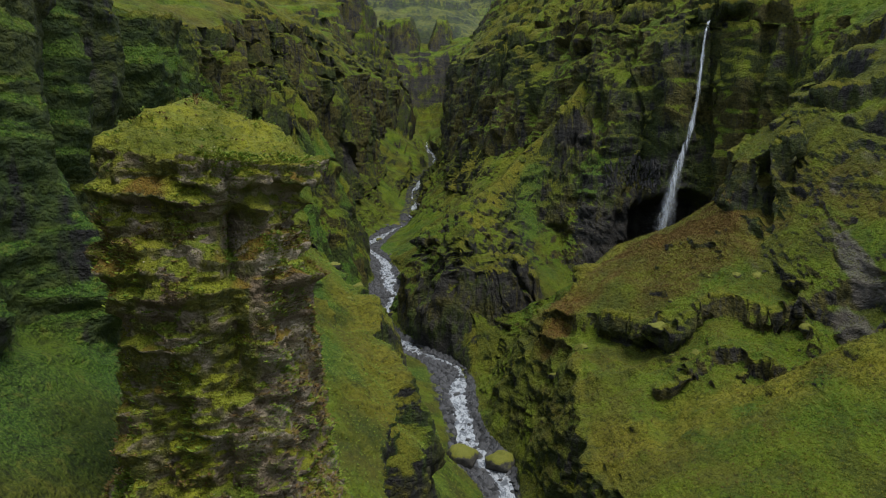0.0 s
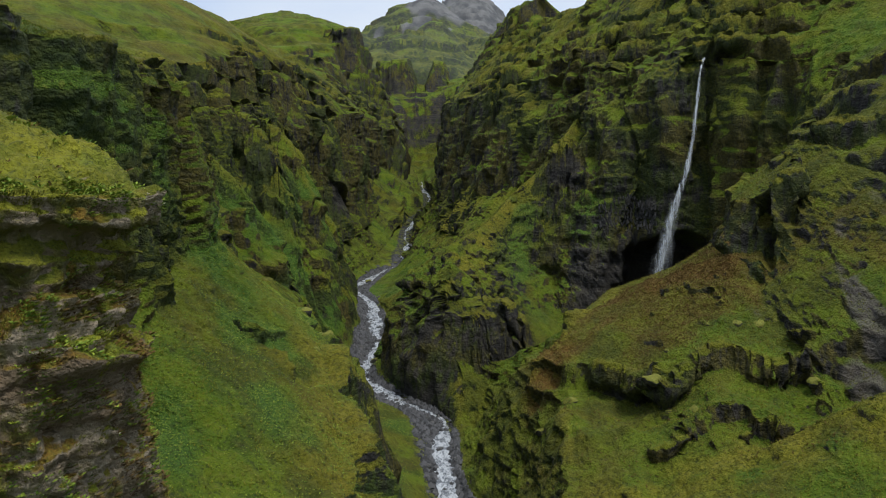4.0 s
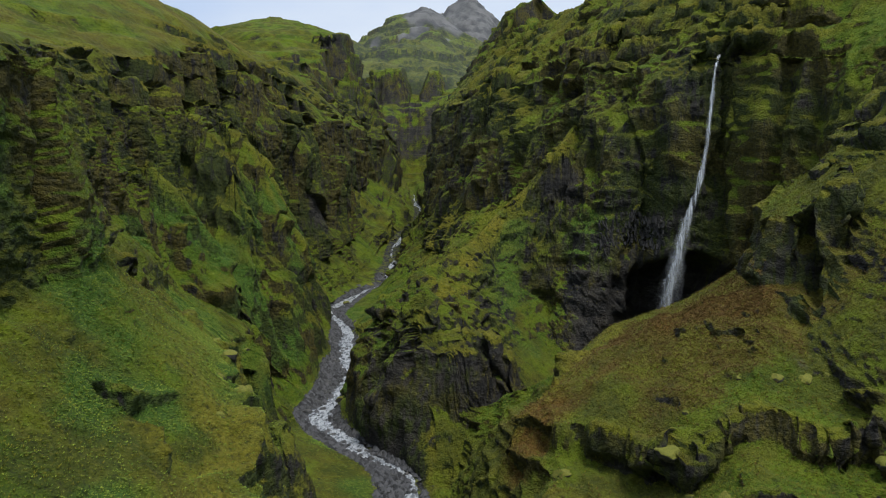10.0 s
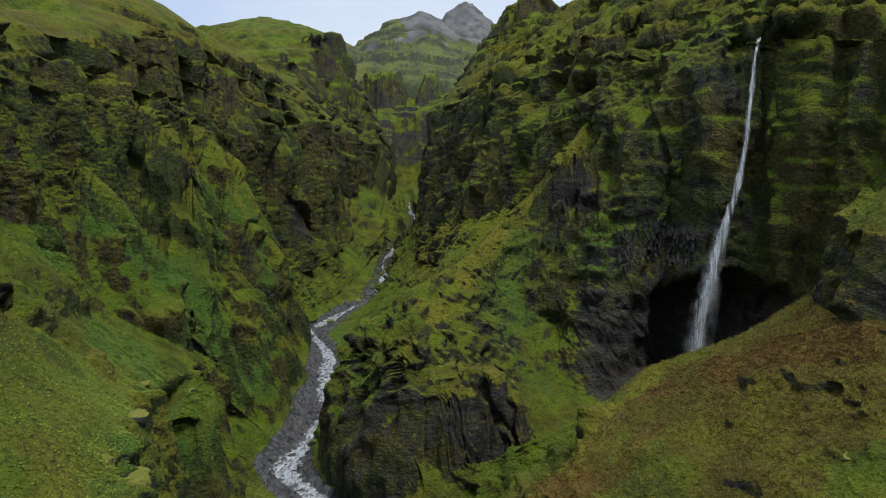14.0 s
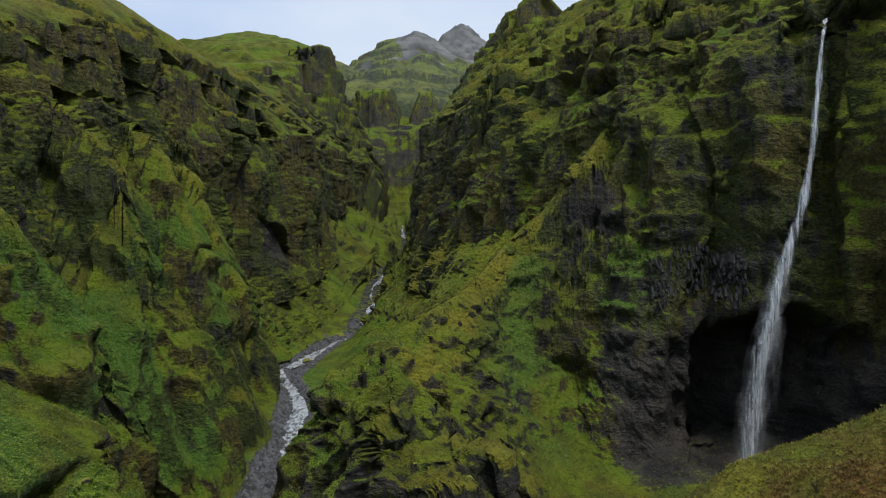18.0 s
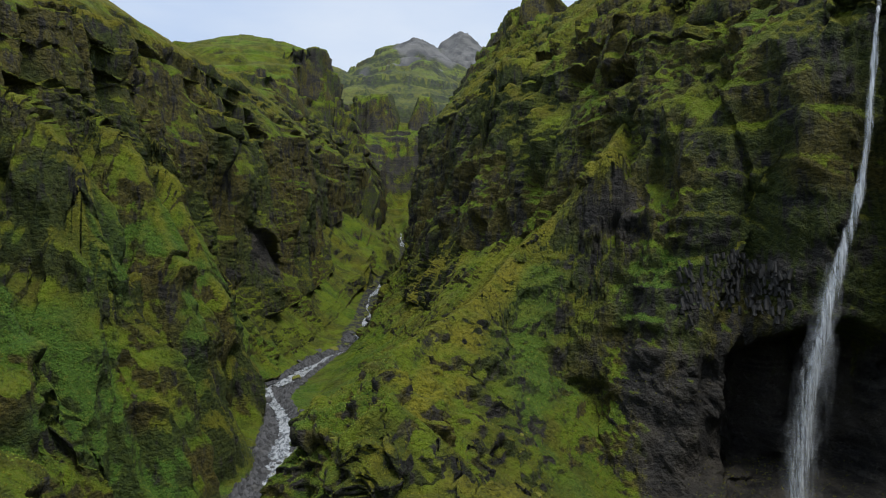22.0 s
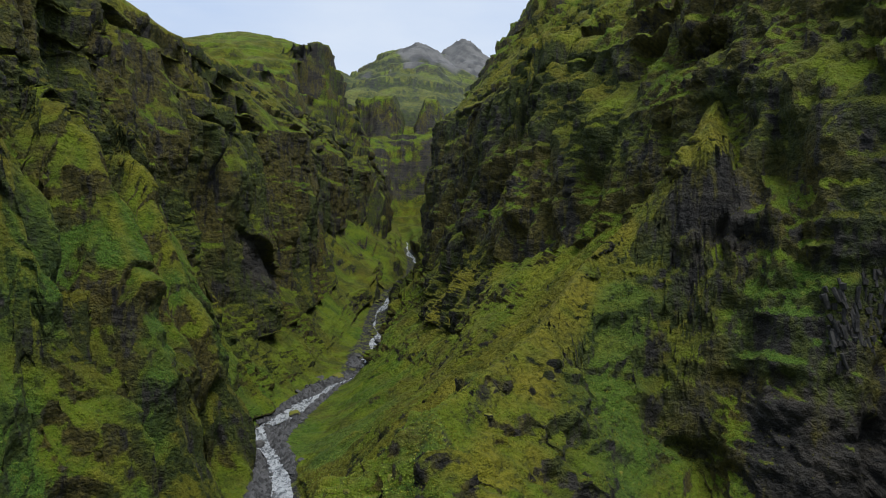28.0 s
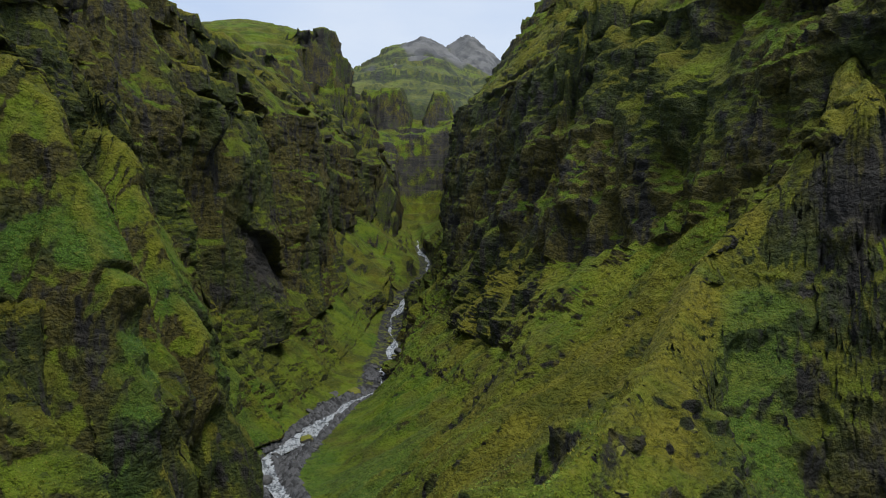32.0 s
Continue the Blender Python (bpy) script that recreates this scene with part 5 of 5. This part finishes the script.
for k in range(280):
    y = rng.uniform(205, 640)
    x = float(curve(np.array([y]), RIVER_Y, RIVER_X)[0]) + rng.choice([-1, -1, 1]) * rng.uniform(1.0, 9.5)
    r = 0.5 + 1.3 * rng.random() ** 2.5
    ob = new("stone", ROCKS[k % 5])
    zr = float(curve(np.array([y]), RIVER_Y, RIVER_Z)[0])
    ob.matrix_basis = Matrix.LocRotScale((x, y, max(zr + 0.2, min(ground_at(x, y), zr + 2)) + 0.1 * r), Euler((rng.uniform(-0.4, 0.4), rng.uniform(-0.4, 0.4), rng.uniform(0, 6))), (r, r * rng.uniform(0.7, 1.2), r * rng.uniform(0.6, 0.9)))
    tagged(ob, "dark wet stone in the river bed", "stone", "stones in the river bed")


# crags that stand out of the slopes
OUTCROPS = [rock_mesh("rock_outcrop", k + 31, CRAG, 44, 26, 0.9) for k in range(6)]


def outcrops(count, x0, x1, y0, y1, z0, z1, small, large, label):
    box = np.flatnonzero((fx > x0) & (fx < x1) & (fy > y0) & (fy < y1) & (fz > z0) & (fz < z1) & (NF[:, 2] > 0.25) & (NF[:, 2] < 0.8))
    for j in rng.choice(box, count, replace=False):
        r = small + (large - small) * rng.random() ** 2
        ob = new("rock_outcrop", OUTCROPS[rng.integers(6)])
        ob.matrix_basis = Matrix.LocRotScale(Vector(flat[j] - NF[j] * 0.5 * r), Euler((rng.uniform(-0.4, 0.4), rng.uniform(-0.4, 0.4), rng.uniform(0, 6))), (r * rng.uniform(0.8, 1.5), r, r * rng.uniform(0.7, 1.1)))
        tagged(ob, label, "rock outcrop", "rock outcrops on the slopes")


outcrops(12, 28, 110, 196, 240, -5, 48, 0.8, 2.2, "dark mossy rock outcrop on the brown hillside")
outcrops(22, -10, 45, 318, 400, 15, 60, 0.7, 1.7, "craggy mossy rock outcrop on the spur")
outcrops(18, -60, -20, 180, 320, 5, 45, 0.8, 2.2, "small mossy crag on the grassy bank")
for k in range(70):
    y = rng.uniform(600, 900)
    x = float(curve(np.array([y]), RIVER_Y, RIVER_X)[0]) + rng.uniform(-8, 8)
    r = 0.8 + 1.6 * rng.random() ** 2
    ob = new("boulder", (MROCKS if k % 3 == 0 else ROCKS)[k % 5])
    ob.matrix_basis = Matrix.LocRotScale((x, y, ground_at(x, y) + 0.2 * r), Euler((rng.uniform(-0.4, 0.4), rng.uniform(-0.4, 0.4), rng.uniform(0, 6))), (r, r * rng.uniform(0.7, 1.2), r * rng.uniform(0.6, 0.9)))
    tagged(ob, "mossy boulder beside the upper stream" if k % 3 == 0 else "dark boulder in the upper stream", "boulder", "boulders along the river")


def scatter(name, pts, sizes, unit_v, unit_f, material, label, category, lean=None):
    """Many small pieces joined into one mesh; unit_v (k, 3), unit_f (m, 3)."""
    n, k = len(pts), len(unit_v)
    ang = rng.uniform(0, 2 * np.pi, n)
    c, s = np.cos(ang), np.sin(ang)
    u = unit_v[None] * (1 + 0.35 * rng.normal(size=(n, k, 1)).clip(-1.5, 1.5) * 0.6)
    v = np.stack([u[..., 0] * c[:, None] - u[..., 1] * s[:, None], u[..., 0] * s[:, None] + u[..., 1] * c[:, None], u[..., 2]], -1) * sizes[:, None, None]
    if lean is not None:
        v += lean[:, None, :] * v[..., 2:3]
    v = v + pts[:, None, :]
    f = unit_f[None] + (np.arange(n) * k)[:, None, None]
    me = mesh_from(name, v.reshape(-1, 3), f.reshape(-1, unit_f.shape[1]), material, False)
    return tagged(new(name, me), label, category, kind="stuff")


def leaf_unit(blades, wide, high, spread):
    v, f = [], []
    for b in range(blades):
        a = 2 * np.pi * b / blades
        o, t = np.array([np.cos(a), np.sin(a)]), np.array([-np.sin(a), np.cos(a)])
        i = len(v)
        v += [(*(0.05 * o), 0.0), (*(0.55 * spread * o + wide * t), 0.65 * high), (*(spread * o), high * (0.75 + 0.3 * (b % 2))), (*(0.55 * spread * o - wide * t), 0.6 * high)]
        f += [(i, i + 1, i + 2, i + 3)]
    return np.array(v), np.array(f)


LEAFY, BLADES = leaf_unit(3, 0.34, 0.7, 1.0), leaf_unit(4, 0.16, 1.1, 0.75)
PEBBLE = (np.array([(1, 0, 0), (0.3, 0.9, 0), (-0.8, 0.6, 0), (-0.8, -0.6, 0), (0.3, -0.9, 0), (0.1, 0.1, 0.8)], float), np.array([(0, 1, 5), (1, 2, 5), (2, 3, 5), (3, 4, 5), (4, 0, 5)]))

# gravel in the bed
off = np.abs(fx - np.interp(fy, steps, cx + shift)) / np.interp(fy, steps, wid)
idx = np.flatnonzero((bedf > 0.7) & (fy > 200) & (fy < 640) & ((off > 0.85) | ((off > 0.5) & (np.sin(7.3 * fx) * np.sin(5.1 * fy) > 0.8))))
pick = rng.choice(idx, 24000)
jit = rng.uniform(-0.6, 0.6, (24000, 3)) * (1, 1, 0)
scatter("river_gravel", flat[pick] + jit, 0.25 + 1.35 * rng.random(24000) ** 3, *PEBBLE, COBBLE, "grey gravel and cobbles of the river bed", "gravel")

# plants on the ground, thickest where the way passes near
up = NF[:, 2]
chance = smooth01(up, 0.35, 0.7) * (1 - bedf) * (fy > 95) * (fy < 480) * (fz < 125) * (1 - smooth01(np.abs(fx), 120, 160))


def plants(name, weight, count, size, unit, material, label, category):
    w = weight / weight.sum()
    pk = rng.choice(len(flat), count, p=w)
    i, j = np.minimum(pk // COLS_N, ROWS_N - 2), np.minimum(pk % COLS_N, COLS_N - 2)
    u, v = rng.random((count, 1)), rng.random((count, 1))
    pts = (G[i, j] * (1 - u) + G[i + 1, j] * u) * (1 - v) + (G[i, j + 1] * (1 - u) + G[i + 1, j + 1] * u) * v
    pts[:, 2] -= 0.06
    scatter(name, pts, size * (0.55 + 0.9 * rng.random(count)), *unit, material, label, category, NF[pk] * (1, 1, 0) * 0.5)


plants("herb_patch", chance * (0.3 + herbs) * (fx < 10), 100000, 0.25, LEAFY, HERB, "leafy bright green herbs on the grassy slopes", "herbs")
plants("moss_tufts", chance * (1 - herbs) * (1 - heath), 70000, 0.34, BLADES, TUFT, "yellow-green grass and moss tufts on slopes", "grass")
plants("heath_tufts", chance * heath, 9000, 0.4, BLADES, DRY, "rust-brown heath on the hill", "heath")
# plants on the pinnacle
w = (smooth01(PN[:, 2], -0.2, 0.5) + 0.25) * (PV[:, 2] > 46)
for name, count, size, unit, mat, label, cat in (("pinnacle_herbs", 18000, 0.17, LEAFY, HERB, "small green herbs growing on the rock pinnacle", "herbs"),
                                                 ("pinnacle_moss", 14000, 0.14, BLADES, TUFT, "moss and grass tufts on the rock pinnacle", "moss"),
                                                 ("pinnacle_heath", 12000, 0.19, LEAFY, DRY, "rusty heath sprigs on the rock pinnacle", "heath"),
                                                 ("pinnacle_flowers", 1500, 0.09, LEAFY, BLOOM, "pale dry flower heads on the rock pinnacle", "flowers")):
    clump = w * ((PV[:, 2] < 76.5) + 0.04 if mat is DRY else ((PV[:, 2] < 80.2) + 0.12)) * smooth01(fbm(PV.astype(np.float32), 1.8, 2, 120 + count), 0.0, 0.35)
    pk = rng.choice(len(PV), count, p=clump / clump.sum())
    scatter(name, PV[pk], size * (0.5 + rng.random(count)), *unit, mat, label, cat, PN[pk] * (0.8, 0.8, 0.3))
